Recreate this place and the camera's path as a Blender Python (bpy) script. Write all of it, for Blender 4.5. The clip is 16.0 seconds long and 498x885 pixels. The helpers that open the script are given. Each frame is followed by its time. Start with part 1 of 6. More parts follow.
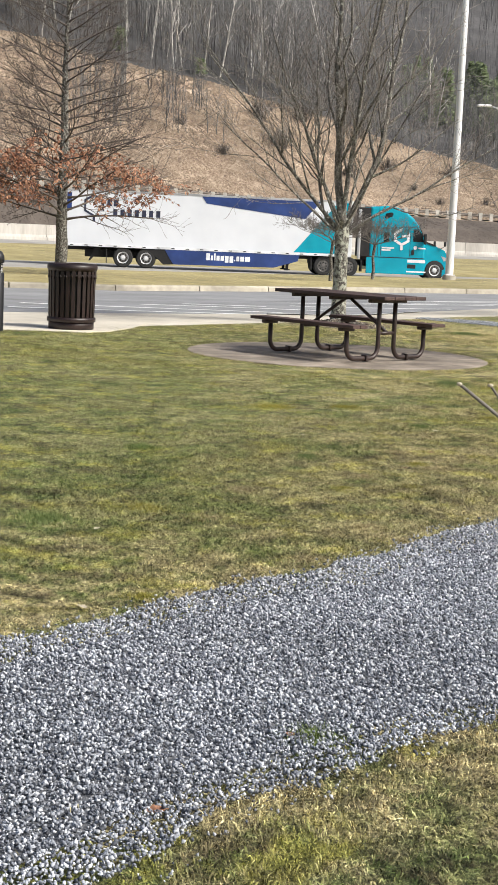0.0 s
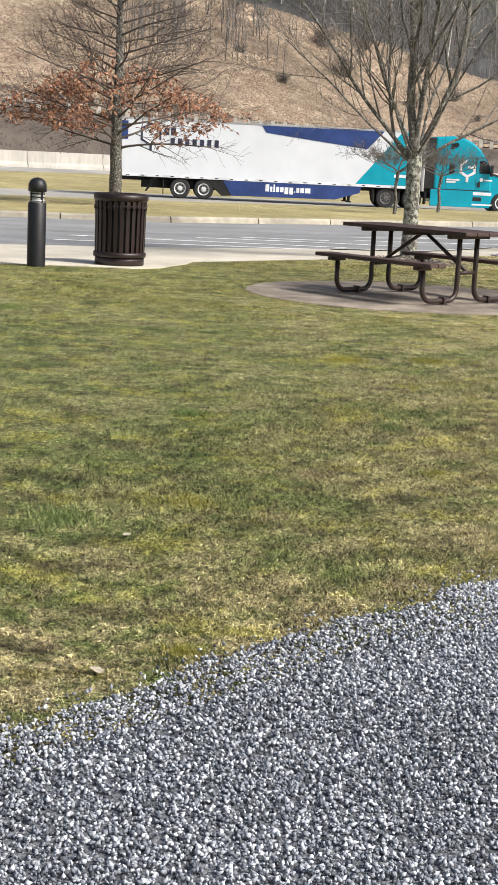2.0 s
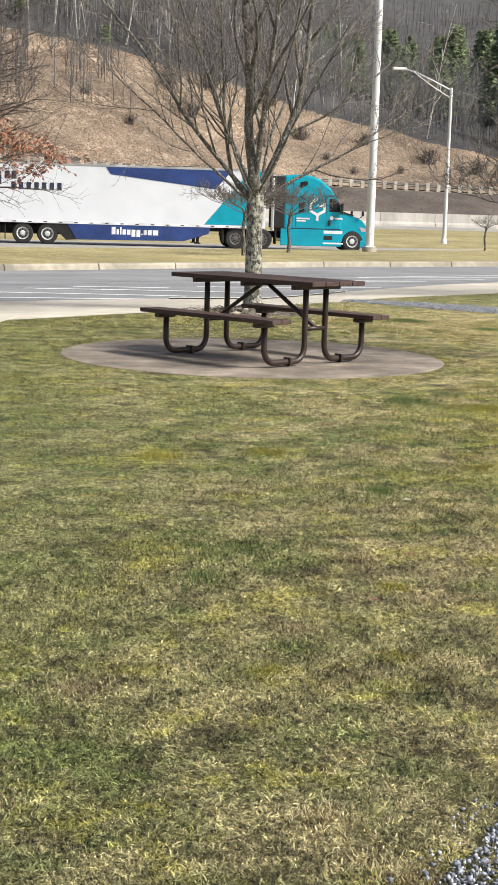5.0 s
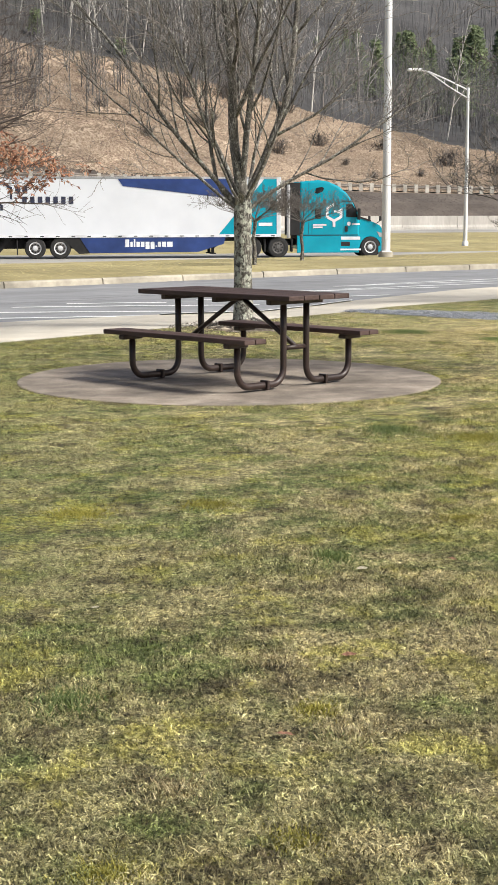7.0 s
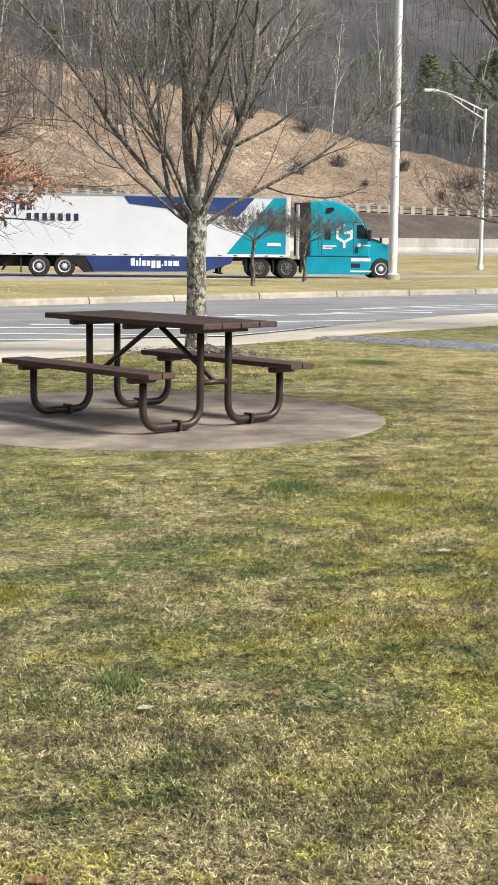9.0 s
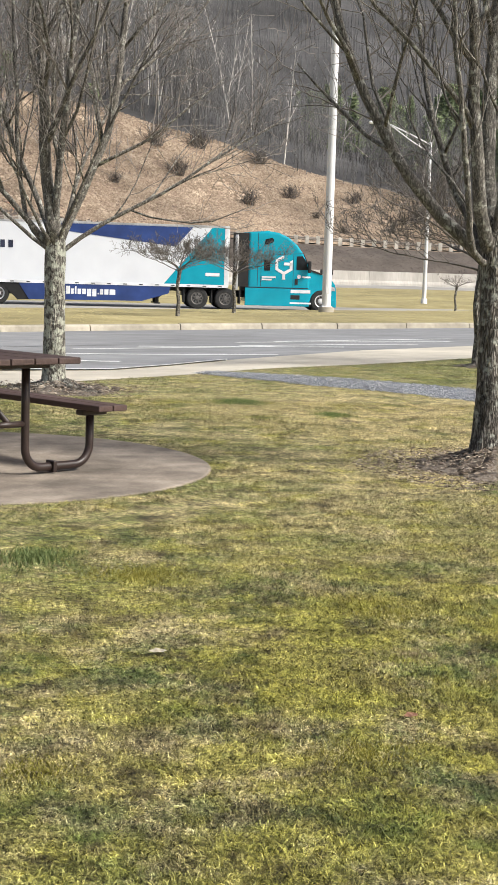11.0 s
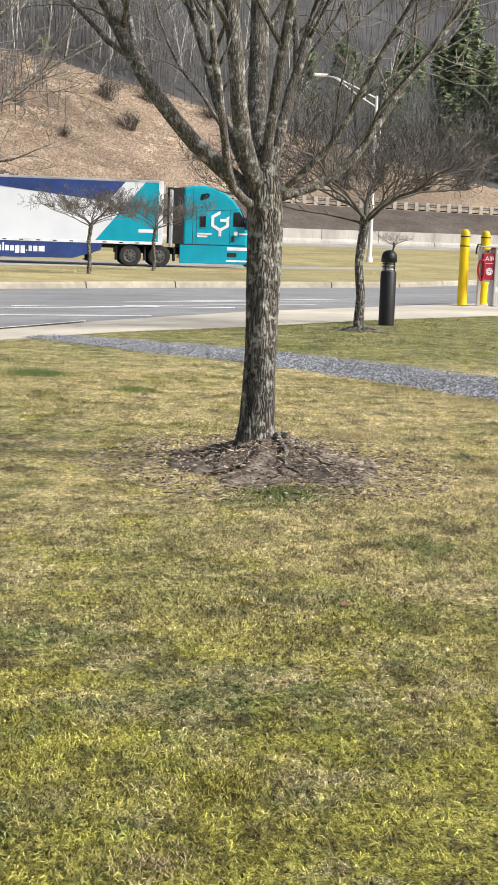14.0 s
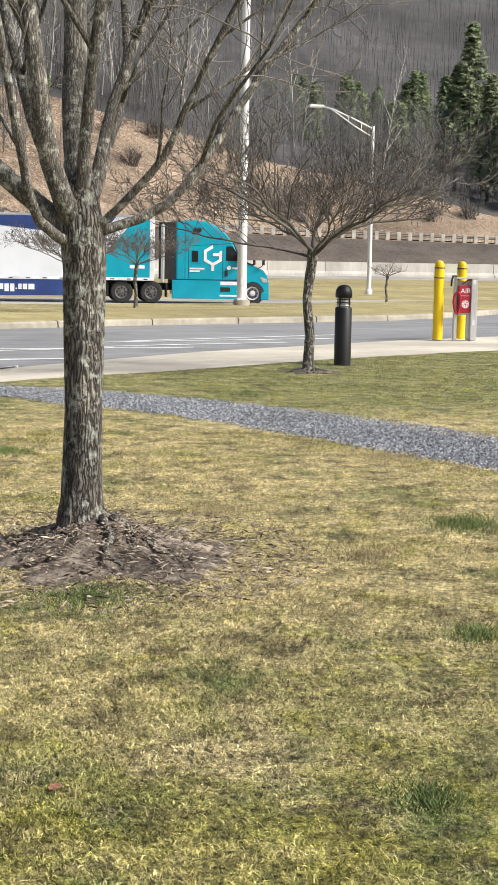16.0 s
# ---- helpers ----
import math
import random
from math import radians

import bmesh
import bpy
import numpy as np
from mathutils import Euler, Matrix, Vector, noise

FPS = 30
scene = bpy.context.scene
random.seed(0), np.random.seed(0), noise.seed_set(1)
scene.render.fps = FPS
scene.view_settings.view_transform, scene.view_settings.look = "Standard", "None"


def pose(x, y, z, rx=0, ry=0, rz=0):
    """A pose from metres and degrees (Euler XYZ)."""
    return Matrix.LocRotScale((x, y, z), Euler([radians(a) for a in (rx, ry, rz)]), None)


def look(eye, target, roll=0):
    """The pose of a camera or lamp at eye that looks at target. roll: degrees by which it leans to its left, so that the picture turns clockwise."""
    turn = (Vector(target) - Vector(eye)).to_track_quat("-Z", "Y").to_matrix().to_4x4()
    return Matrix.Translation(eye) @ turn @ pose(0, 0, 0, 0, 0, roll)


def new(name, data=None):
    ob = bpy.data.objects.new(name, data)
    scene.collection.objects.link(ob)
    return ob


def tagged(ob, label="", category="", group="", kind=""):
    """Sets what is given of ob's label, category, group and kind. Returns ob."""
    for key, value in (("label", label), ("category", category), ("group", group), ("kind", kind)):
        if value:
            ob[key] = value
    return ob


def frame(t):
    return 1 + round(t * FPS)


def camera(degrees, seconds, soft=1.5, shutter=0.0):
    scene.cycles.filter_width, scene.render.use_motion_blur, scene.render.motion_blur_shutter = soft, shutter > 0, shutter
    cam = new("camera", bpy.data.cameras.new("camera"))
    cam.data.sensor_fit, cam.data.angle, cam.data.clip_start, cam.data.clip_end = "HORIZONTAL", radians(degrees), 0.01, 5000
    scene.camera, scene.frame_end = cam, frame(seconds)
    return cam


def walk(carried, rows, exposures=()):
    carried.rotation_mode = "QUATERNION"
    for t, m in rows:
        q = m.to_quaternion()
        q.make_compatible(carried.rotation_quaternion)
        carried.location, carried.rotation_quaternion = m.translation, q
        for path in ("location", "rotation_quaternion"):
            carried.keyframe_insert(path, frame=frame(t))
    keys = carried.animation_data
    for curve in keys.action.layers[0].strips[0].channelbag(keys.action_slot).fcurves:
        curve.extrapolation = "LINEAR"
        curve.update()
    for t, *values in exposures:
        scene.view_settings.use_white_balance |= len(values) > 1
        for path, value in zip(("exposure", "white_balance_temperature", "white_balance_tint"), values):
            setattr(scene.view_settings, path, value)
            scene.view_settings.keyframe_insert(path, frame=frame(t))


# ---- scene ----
PATH = [
    (0, (0.296, -3.447, 1.464), (0.422, -1.471, 1.183), 2.5),
    (0.5, (0.313, -3.008, 1.435), (0.407, -1.031, 1.149), 2.8),
    (1, (0.369, -2.612, 1.411), (0.428, -0.638, 1.095), 3.2),
    (1.5, (0.368, -2.204, 1.391), (0.407, -0.236, 1.04), 3.2),
    (2, (0.32, -1.777, 1.411), (0.374, 0.187, 1.038), 2.8),
    (2.5, (0.35, -1.352, 1.418), (0.447, 0.61, 1.039), 2.1),
    (3, (0.334, -0.899, 1.408), (0.494, 1.059, 1.035), 1.7),
    (3.5, (0.419, -0.561, 1.409), (0.63, 1.395, 1.05), 1.8),
    (4, (0.57, -0.185, 1.411), (0.805, 1.771, 1.069), 1.8),
    (4.5, (0.669, 0.239, 1.429), (0.911, 2.198, 1.104), 1.9),
    (7, (1.406, 1.959, 1.426), (1.602, 3.926, 1.123), -0.1),
    (7.5, (1.597, 2.305, 1.399), (1.792, 4.272, 1.094), -0.3),
    (8, (1.869, 2.697, 1.393), (2.052, 4.666, 1.098), -0.3),
    (8.2, (1.961, 2.867, 1.398), (2.14, 4.838, 1.108), -0.1),
    (10.3, (3.14, 4.289, 1.385), (3.323, 6.264, 1.127), 1.9),
    (10.5, (3.25, 4.386, 1.372), (3.447, 6.36, 1.119), 1.9),
    (11, (3.512, 4.721, 1.386), (3.738, 6.694, 1.151), 1.7),
    (11.5, (3.826, 5.028, 1.367), (4.071, 7.0, 1.144), 1.8),
    (12, (4.037, 5.413, 1.348), (4.288, 7.385, 1.124), 2.0),
    (12.5, (4.294, 5.773, 1.358), (4.548, 7.743, 1.126), 1.8),
    (13, (4.558, 6.105, 1.36), (4.816, 8.072, 1.11), 1.7),
    (13.5, (4.84, 6.478, 1.369), (5.111, 8.442, 1.1), 1.7),
    (14, (5.191, 6.754, 1.339), (5.465, 8.714, 1.051), 2.0),
    (14.5, (5.455, 7.032, 1.325), (5.715, 8.993, 1.034), 2.2),
    (15, (5.748, 7.381, 1.359), (5.984, 9.348, 1.085), 1.9),
    (15.5, (6.039, 7.697, 1.369), (6.257, 9.669, 1.117), 1.4),
    (16, (6.279, 8.072, 1.385), (6.532, 10.041, 1.14), 1.0),
]
cam = camera(19.0, 16.0, soft=1.1)
walk(cam, [(t, look(eye, target, roll)) for t, eye, target, roll in PATH])

# ---- world, sun, exposure ----
SUN_UP, SUN_TURN = 42.0, 118.0   # elevation; compass turn from +y towards +x
world = bpy.data.worlds.new("sky")
scene.world = world
world.use_nodes = True
wt = world.node_tree
sky = wt.nodes.new("ShaderNodeTexSky")
sky.sky_type, sky.sun_disc = "NISHITA", False
sky.sun_elevation, sky.sun_rotation = radians(SUN_UP), radians(SUN_TURN)
sky.air_density, sky.dust_density, sky.ozone_density = 1.0, 4.0, 1.0
wt.links.new(sky.outputs[0], wt.nodes["Background"].inputs[0])
wt.nodes["Background"].inputs[1].default_value = 0.105
sun = new("sun", bpy.data.lights.new("sun", "SUN"))
sun.data.energy, sun.data.angle, sun.data.color = 4.3, radians(15), (1.0, 0.985, 0.925)
e, a = radians(SUN_UP), radians(SUN_TURN)
sun.matrix_world = look((0, 0, 60), Vector((0, 0, 60)) - Vector((math.sin(a) * math.cos(e), math.cos(a) * math.cos(e), math.sin(e))))
scene.view_settings.exposure = 0.18


# ---- materials ----
def nodes_of(name):
    m = bpy.data.materials.new(name)
    m.use_nodes = True
    return m, m.node_tree, m.node_tree.nodes["Principled BSDF"]


def ramp_node(nt, stops):
    r = nt.nodes.new("ShaderNodeValToRGB")
    els = r.color_ramp.elements
    while len(els) < len(stops):
        els.new(0.5)
    for el, (p, c) in zip(els, stops):
        el.position, el.color = p, (*c, 1)
    return r


def surface(name, stops, scale=8.0, rough=0.7, metal=0.0, bump=0.2, fine=60.0, where="object", spread=(0.75, 1.2), coarse=1.0, detail=6.0, stretch=(1, 1, 1), fine_amount=0.35, island=0.0):
    """A worn surface: a colour ramp over noise, a broad second noise of lighter and darker areas, fine grain and relief."""
    m, nt, b = nodes_of(name)
    L, N = nt.links.new, nt.nodes.new
    if where == "object":
        co = N("ShaderNodeTexCoord").outputs["Object"]
    else:
        co = N("ShaderNodeNewGeometry").outputs["Position"]
    mp = N("ShaderNodeMapping")
    mp.inputs["Scale"].default_value = stretch
    L(co, mp.inputs[0])
    n1, n2, n3 = N("ShaderNodeTexNoise"), N("ShaderNodeTexNoise"), N("ShaderNodeTexNoise")
    for n, sc, d in ((n1, scale, detail), (n2, coarse, 3.0), (n3, fine, 4.0)):
        n.inputs["Scale"].default_value, n.inputs["Detail"].default_value = sc, d
        L(mp.outputs[0], n.inputs["Vector"])
    f = N("ShaderNodeMix")
    f.data_type = "FLOAT"
    f.inputs[0].default_value = fine_amount
    L(n1.outputs[0], f.inputs[2]), L(n3.outputs[0], f.inputs[3])
    fac = f.outputs[0]
    if island:
        g = N("ShaderNodeNewGeometry")
        f2 = N("ShaderNodeMix")
        f2.data_type = "FLOAT"
        f2.inputs[0].default_value = island
        L(fac, f2.inputs[2]), L(g.outputs["Random Per Island"], f2.inputs[3])
        fac = f2.outputs[0]
    r = ramp_node(nt, stops)
    L(fac, r.inputs[0])
    hs = N("ShaderNodeHueSaturation")
    mr = N("ShaderNodeMapRange")
    mr.inputs[1].default_value, mr.inputs[2].default_value = 0.3, 0.7
    mr.inputs[3].default_value, mr.inputs[4].default_value = spread
    L(n2.outputs[0], mr.inputs[0]), L(mr.outputs[0], hs.inputs["Value"]), L(r.outputs[0], hs.inputs["Color"])
    L(hs.outputs[0], b.inputs["Base Color"])
    b.inputs["Roughness"].default_value, b.inputs["Metallic"].default_value = rough, metal
    if bump:
        bp = N("ShaderNodeBump")
        bp.inputs["Strength"].default_value, bp.inputs["Distance"].default_value = bump, 0.01
        L(fac if not island else f.outputs[0], bp.inputs["Height"]), L(bp.outputs[0], b.inputs["Normal"])
    return m


def grass_look(name, blade):
    """Dormant winter turf: straw, olive and moss-yellow patches; blades vary one by one; shade between blades is in the
    colour.
    """
    m, nt, b = nodes_of(name)
    L, N = nt.links.new, nt.nodes.new
    geo = N("ShaderNodeNewGeometry")
    co = geo.outputs["Position"]
    def noi(sc, d=4.0, rg=0.55):
        n = N("ShaderNodeTexNoise")
        n.inputs["Scale"].default_value, n.inputs["Detail"].default_value, n.inputs["Roughness"].default_value = sc, d, rg
        L(co, n.inputs["Vector"])
        return n.outputs[0]
    def mix(fac, c1, c2):
        x = N("ShaderNodeMix")
        x.data_type = "RGBA"
        if isinstance(fac, float):
            x.inputs[0].default_value = fac
        else:
            L(fac, x.inputs[0])
        for c, i in ((c1, 6), (c2, 7)):
            if isinstance(c, tuple):
                x.inputs[i].default_value = (*c, 1)
            else:
                L(c, x.inputs[i])
        return x.outputs[2]
    def band(v, lo, hi):
        x = N("ShaderNodeMapRange")
        x.inputs[1].default_value, x.inputs[2].default_value = lo, hi
        L(v, x.inputs[0])
        return x.outputs[0]
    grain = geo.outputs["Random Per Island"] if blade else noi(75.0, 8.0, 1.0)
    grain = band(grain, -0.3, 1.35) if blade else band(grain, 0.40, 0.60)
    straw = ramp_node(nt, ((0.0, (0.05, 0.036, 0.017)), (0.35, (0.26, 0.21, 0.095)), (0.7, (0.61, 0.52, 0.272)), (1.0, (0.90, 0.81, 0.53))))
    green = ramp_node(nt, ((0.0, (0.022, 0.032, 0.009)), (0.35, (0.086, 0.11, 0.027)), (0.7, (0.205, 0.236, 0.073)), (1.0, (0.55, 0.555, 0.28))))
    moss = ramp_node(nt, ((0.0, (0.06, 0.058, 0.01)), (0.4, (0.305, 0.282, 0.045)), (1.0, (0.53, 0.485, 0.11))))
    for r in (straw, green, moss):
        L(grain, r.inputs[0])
    sep = N("ShaderNodeSeparateXYZ")
    L(co, sep.inputs[0])
    def both_of(u, v):
        x = N("ShaderNodeMath")
        x.operation = "MULTIPLY"
        L(u, x.inputs[0]), L(v, x.inputs[1])
        return x.outputs[0]
    X, Y = sep.outputs[0], sep.outputs[1]
    c = mix(band(noi(1.3, 6.0, 0.7), 0.46, 0.54), straw.outputs[0], green.outputs[0])
    c = mix(band(noi(7.0, 4.0, 0.7), 0.47, 0.60), c, mix(0.8, c, straw.outputs[0]))
    c = mix(band(noi(4.1, 4.0, 0.7), 0.50, 0.62), c, mix(0.7, c, green.outputs[0]))
    # greener towards the bin, strawy where the walk crosses the middle of the lawn, mossy further on, straw again round the maple
    c = mix(both_of(band(X, 3.2, 0.2), band(Y, 2.4, 4.2)), c, mix(0.62, c, green.outputs[0]))
    c = mix(both_of(both_of(band(X, 0.6, 1.6), band(Y, 9.0, 6.5)), band(noi(1.1, 5.0, 0.7), 0.42, 0.52)), c, mix(0.6, c, mix(0.15, straw.outputs[0], (0.11, 0.085, 0.05))))
    c = mix(both_of(both_of(band(X, 2.6, 4.0), band(Y, 13.5, 10.5)), band(noi(1.7, 5.0, 0.7), 0.43, 0.53)), c, mix(0.8, c, moss.outputs[0]))
    c = mix(both_of(both_of(band(X, 4.2, 6.0), both_of(band(Y, 11.5, 14.5), band(Y, 22.5, 20.5))), band(noi(1.0, 5.0, 0.7), 0.36, 0.48)), c, mix(0.85, c, mix(0.4, straw.outputs[0], (0.66, 0.53, 0.28))))
    c = mix(band(Y, 10.0, 13.0), c, mix(0.15, c, (0.56, 0.48, 0.2)))
    c = mix(both_of(band(X, 6.0, 8.0), band(Y, 21.0, 22.5)), c, mix(0.45, c, green.outputs[0]))
    c = mix(band(noi(2.2, 5.0, 0.75), 0.53, 0.61), c, mix(0.6, c, moss.outputs[0]))
    c = mix(band(noi(1.5, 4.0, 0.65), 0.58, 0.68), c, mix(0.7, c, (0.045, 0.085, 0.018)))
    c = mix(band(noi(2.9, 6.0, 0.8), 0.53, 0.63), c, mix(0.75, c, (0.07, 0.05, 0.03)))
    # value noise: uneven turf tone, and shade between blades put into the colour
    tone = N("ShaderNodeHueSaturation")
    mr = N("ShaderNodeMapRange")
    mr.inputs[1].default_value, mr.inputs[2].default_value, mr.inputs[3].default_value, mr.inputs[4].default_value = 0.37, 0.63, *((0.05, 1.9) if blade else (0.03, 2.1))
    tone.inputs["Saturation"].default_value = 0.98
    tone_shade = N("ShaderNodeMapRange")
    tone_shade.inputs[1].default_value, tone_shade.inputs[2].default_value, tone_shade.inputs[3].default_value, tone_shade.inputs[4].default_value = 0.36, 0.64, 0.5, 1.5
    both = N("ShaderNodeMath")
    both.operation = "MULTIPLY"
    L(noi(5.5, 6.0, 0.75), tone_shade.inputs[0]), L(tone_shade.outputs[0], both.inputs[0]), L(mr.outputs[0], both.inputs[1])
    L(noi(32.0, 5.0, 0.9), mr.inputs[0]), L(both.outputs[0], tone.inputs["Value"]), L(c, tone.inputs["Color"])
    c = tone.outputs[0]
    L(c, b.inputs["Base Color"])
    b.inputs["Roughness"].default_value = 0.65
    b.inputs["Specular IOR Level"].default_value = 0.25
    if not blade:
        bp = N("ShaderNodeBump")
        bp.inputs["Strength"].default_value, bp.inputs["Distance"].default_value = 0.9, 0.03
        L(noi(60.0, 6.0, 0.75), bp.inputs["Height"]), L(bp.outputs[0], b.inputs["Normal"])
    return m


def bark_look(name, scale, upright, plates, lichen, lichen_at, depth):
    """Upright plates of grey bark parted by dark furrows, each plate of its own tone, with pale lichen."""
    m, nt, b = nodes_of(name)
    L, N = nt.links.new, nt.nodes.new
    co = N("ShaderNodeTexCoord").outputs["Object"]
    warp = N("ShaderNodeTexNoise")
    warp.inputs["Scale"].default_value, warp.inputs["Detail"].default_value = 14.0, 5.0
    L(co, warp.inputs["Vector"])
    add = N("ShaderNodeVectorMath")
    add.operation = "MULTIPLY_ADD"
    add.inputs[1].default_value = (0.035, 0.035, 0.16)
    L(warp.outputs["Color"], add.inputs[0]), L(co, add.inputs[2])
    mp = N("ShaderNodeMapping")
    mp.inputs["Scale"].default_value = (1, 1, upright)
    L(add.outputs[0], mp.inputs[0])
    edge, cell = N("ShaderNodeTexVoronoi"), N("ShaderNodeTexVoronoi")
    edge.feature = "DISTANCE_TO_EDGE"
    for v in (edge, cell):
        v.inputs["Scale"].default_value = scale
        L(mp.outputs[0], v.inputs["Vector"])
    fine, lich, broad = N("ShaderNodeTexNoise"), N("ShaderNodeTexNoise"), N("ShaderNodeTexNoise")
    for n, sc, d in ((fine, 150.0, 6.0), (lich, 17.0, 8.0), (broad, 3.5, 3.0)):
        n.inputs["Scale"].default_value, n.inputs["Detail"].default_value, n.inputs["Roughness"].default_value = sc, d, 0.65
        L(co, n.inputs["Vector"])
    r = ramp_node(nt, plates)
    L(edge.outputs["Distance"], r.inputs[0])
    tone = N("ShaderNodeSeparateColor")
    L(cell.outputs["Color"], tone.inputs[0])
    mixed = N("ShaderNodeMix")
    mixed.data_type = "FLOAT"
    mixed.inputs[0].default_value = 0.55
    L(tone.outputs[0], mixed.inputs[2]), L(fine.outputs[0], mixed.inputs[3])
    mr = N("ShaderNodeMapRange")
    mr.inputs[1].default_value, mr.inputs[2].default_value, mr.inputs[3].default_value, mr.inputs[4].default_value = 0.2, 0.8, 0.4, 1.6
    L(mixed.outputs[0], mr.inputs[0])
    hs = N("ShaderNodeHueSaturation")
    L(mr.outputs[0], hs.inputs["Value"]), L(r.outputs[0], hs.inputs["Color"])
    lr = N("ShaderNodeMapRange")
    lr.inputs[1].default_value, lr.inputs[2].default_value, lr.inputs[4].default_value = lichen_at, lichen_at + 0.1, 0.8
    L(lich.outputs[0], lr.inputs[0])
    mx = N("ShaderNodeMix")
    mx.data_type = "RGBA"
    mx.inputs[7].default_value = (*lichen, 1)
    L(lr.outputs[0], mx.inputs[0]), L(hs.outputs[0], mx.inputs[6])
    br = N("ShaderNodeMapRange")
    br.inputs[1].default_value, br.inputs[2].default_value, br.inputs[3].default_value, br.inputs[4].default_value = 0.3, 0.7, 0.7, 1.3
    hv = N("ShaderNodeHueSaturation")
    L(broad.outputs[0], br.inputs[0]), L(br.outputs[0], hv.inputs["Value"]), L(mx.outputs[2], hv.inputs["Color"]), L(hv.outputs[0], b.inputs["Base Color"])
    b.inputs["Roughness"].default_value = 0.95
    bp = N("ShaderNodeBump")
    bp.inputs["Strength"].default_value, bp.inputs["Distance"].default_value = 1.0, depth
    h = N("ShaderNodeMath")
    h.operation = "MULTIPLY_ADD"
    h.inputs[1].default_value = 0.25
    L(fine.outputs[0], h.inputs[0]), L(edge.outputs["Distance"], h.inputs[2])
    L(h.outputs[0], bp.inputs["Height"]), L(bp.outputs[0], b.inputs["Normal"])
    return m


M = {}
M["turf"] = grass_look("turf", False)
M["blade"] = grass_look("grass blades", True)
M["lush"] = surface("lush grass", ((0.1, (0.06, 0.09, 0.02)), (0.5, (0.14, 0.195, 0.05)), (0.9, (0.27, 0.32, 0.11))), 9, 0.65, bump=0, where="world", island=0.7)
M["moss_blade"] = surface("moss and yellow grass", ((0.1, (0.12, 0.11, 0.015)), (0.5, (0.31, 0.28, 0.04)), (0.9, (0.52, 0.46, 0.11))), 9, 0.75, bump=0, where="world", island=0.7)
M["straw_blade"] = surface("bleached straw", ((0.1, (0.13, 0.095, 0.045)), (0.5, (0.40, 0.325, 0.165)), (0.9, (0.68, 0.59, 0.36))), 9, 0.75, bump=0, where="world", island=0.75)
M["gravel_bed"] = surface("gravel bed", ((0.25, (0.03, 0.03, 0.035)), (0.5, (0.13, 0.135, 0.15)), (0.75, (0.42, 0.43, 0.45))), 70, 0.9, bump=1.0, fine=160, where="world", spread=(0.85, 1.15))
M["stone"] = surface("crushed stone", ((0.1, (0.036, 0.039, 0.048)), (0.35, (0.165, 0.178, 0.21)), (0.65, (0.385, 0.402, 0.445)), (0.9, (0.80, 0.81, 0.84))), 60, 0.8, bump=0.4, fine=300, where="world", island=0.75, spread=(0.85, 1.15))
M["concrete"] = surface("pavement concrete", ((0.3, (0.50, 0.45, 0.365)), (0.7, (0.66, 0.605, 0.51))), 3, 0.85, bump=0.25, fine=90, where="world", coarse=0.4)
M["slab"] = surface("stained slab concrete", ((0.3, (0.165, 0.134, 0.105)), (0.5, (0.26, 0.215, 0.172)), (0.72, (0.38, 0.32, 0.258))), 4.5, 0.85, bump=0.5, fine=45, where="world", coarse=1.5, spread=(0.5, 1.4), fine_amount=0.3)
M["kerb"] = surface("kerb concrete", ((0.3, (0.28, 0.25, 0.20)), (0.7, (0.45, 0.41, 0.33))), 5, 0.85, bump=0.3, fine=60, where="world", coarse=0.6)
M["asphalt"] = surface("worn asphalt", ((0.3, (0.21, 0.21, 0.213)), (0.7, (0.32, 0.32, 0.325))), 2.0, 0.85, bump=0.3, fine=120, where="world", coarse=0.25, stretch=(1, 1.6, 1), spread=(0.8, 1.15))
M["road"] = surface("pale road surface", ((0.3, (0.30, 0.285, 0.26)), (0.7, (0.42, 0.40, 0.37))), 1.0, 0.85, bump=0.2, fine=60, where="world", coarse=0.15)
M["paint"] = surface("worn white road paint", ((0.3, (0.62, 0.62, 0.61)), (0.55, (0.82, 0.82, 0.80))), 6, 0.7, bump=0.1, fine=50, where="world")
M["crack"] = surface("crack sealant", ((0.3, (0.05, 0.05, 0.05)), (0.7, (0.09, 0.09, 0.09))), 6, 0.6, where="world")
M["soil"] = surface("bare soil and mulch", ((0.36, (0.04, 0.03, 0.023)), (0.5, (0.125, 0.1, 0.08)), (0.64, (0.31, 0.265, 0.215))), 9, 0.95, bump=1.0, fine=55, where="world", coarse=2.0)
M["straw_hill"] = surface("dry hillside grass", ((0.35, (0.075, 0.047, 0.033)), (0.44, (0.175, 0.12, 0.084)), (0.53, (0.30, 0.225, 0.16)), (0.65, (0.45, 0.36, 0.265))), 0.4, 0.95, bump=0.9, fine=3.2, where="world", coarse=0.085, stretch=(1, 1, 2.2), spread=(0.5, 1.35), fine_amount=0.48, detail=9.0)
M["tuft"] = surface("dry grass tufts", ((0.15, (0.13, 0.088, 0.06)), (0.5, (0.30, 0.222, 0.155)), (0.85, (0.5, 0.405, 0.30))), 0.4, 0.95, bump=0, fine=1.0, where="world", island=0.45, coarse=0.085, spread=(0.5, 1.3))
M["bank"] = surface("dark scrub bank", ((0.3, (0.065, 0.052, 0.045)), (0.6, (0.12, 0.098, 0.082)), (0.8, (0.19, 0.16, 0.13))), 0.5, 0.95, bump=1.0, fine=3.0, where="world", coarse=0.12)
M["forest_floor"] = surface("leaf-strewn forest floor", ((0.3, (0.052, 0.05, 0.05)), (0.6, (0.098, 0.094, 0.094)), (0.8, (0.145, 0.138, 0.137))), 0.12, 0.95, bump=1.0, fine=0.8, where="world", coarse=0.02, spread=(0.5, 1.25), fine_amount=0.5)
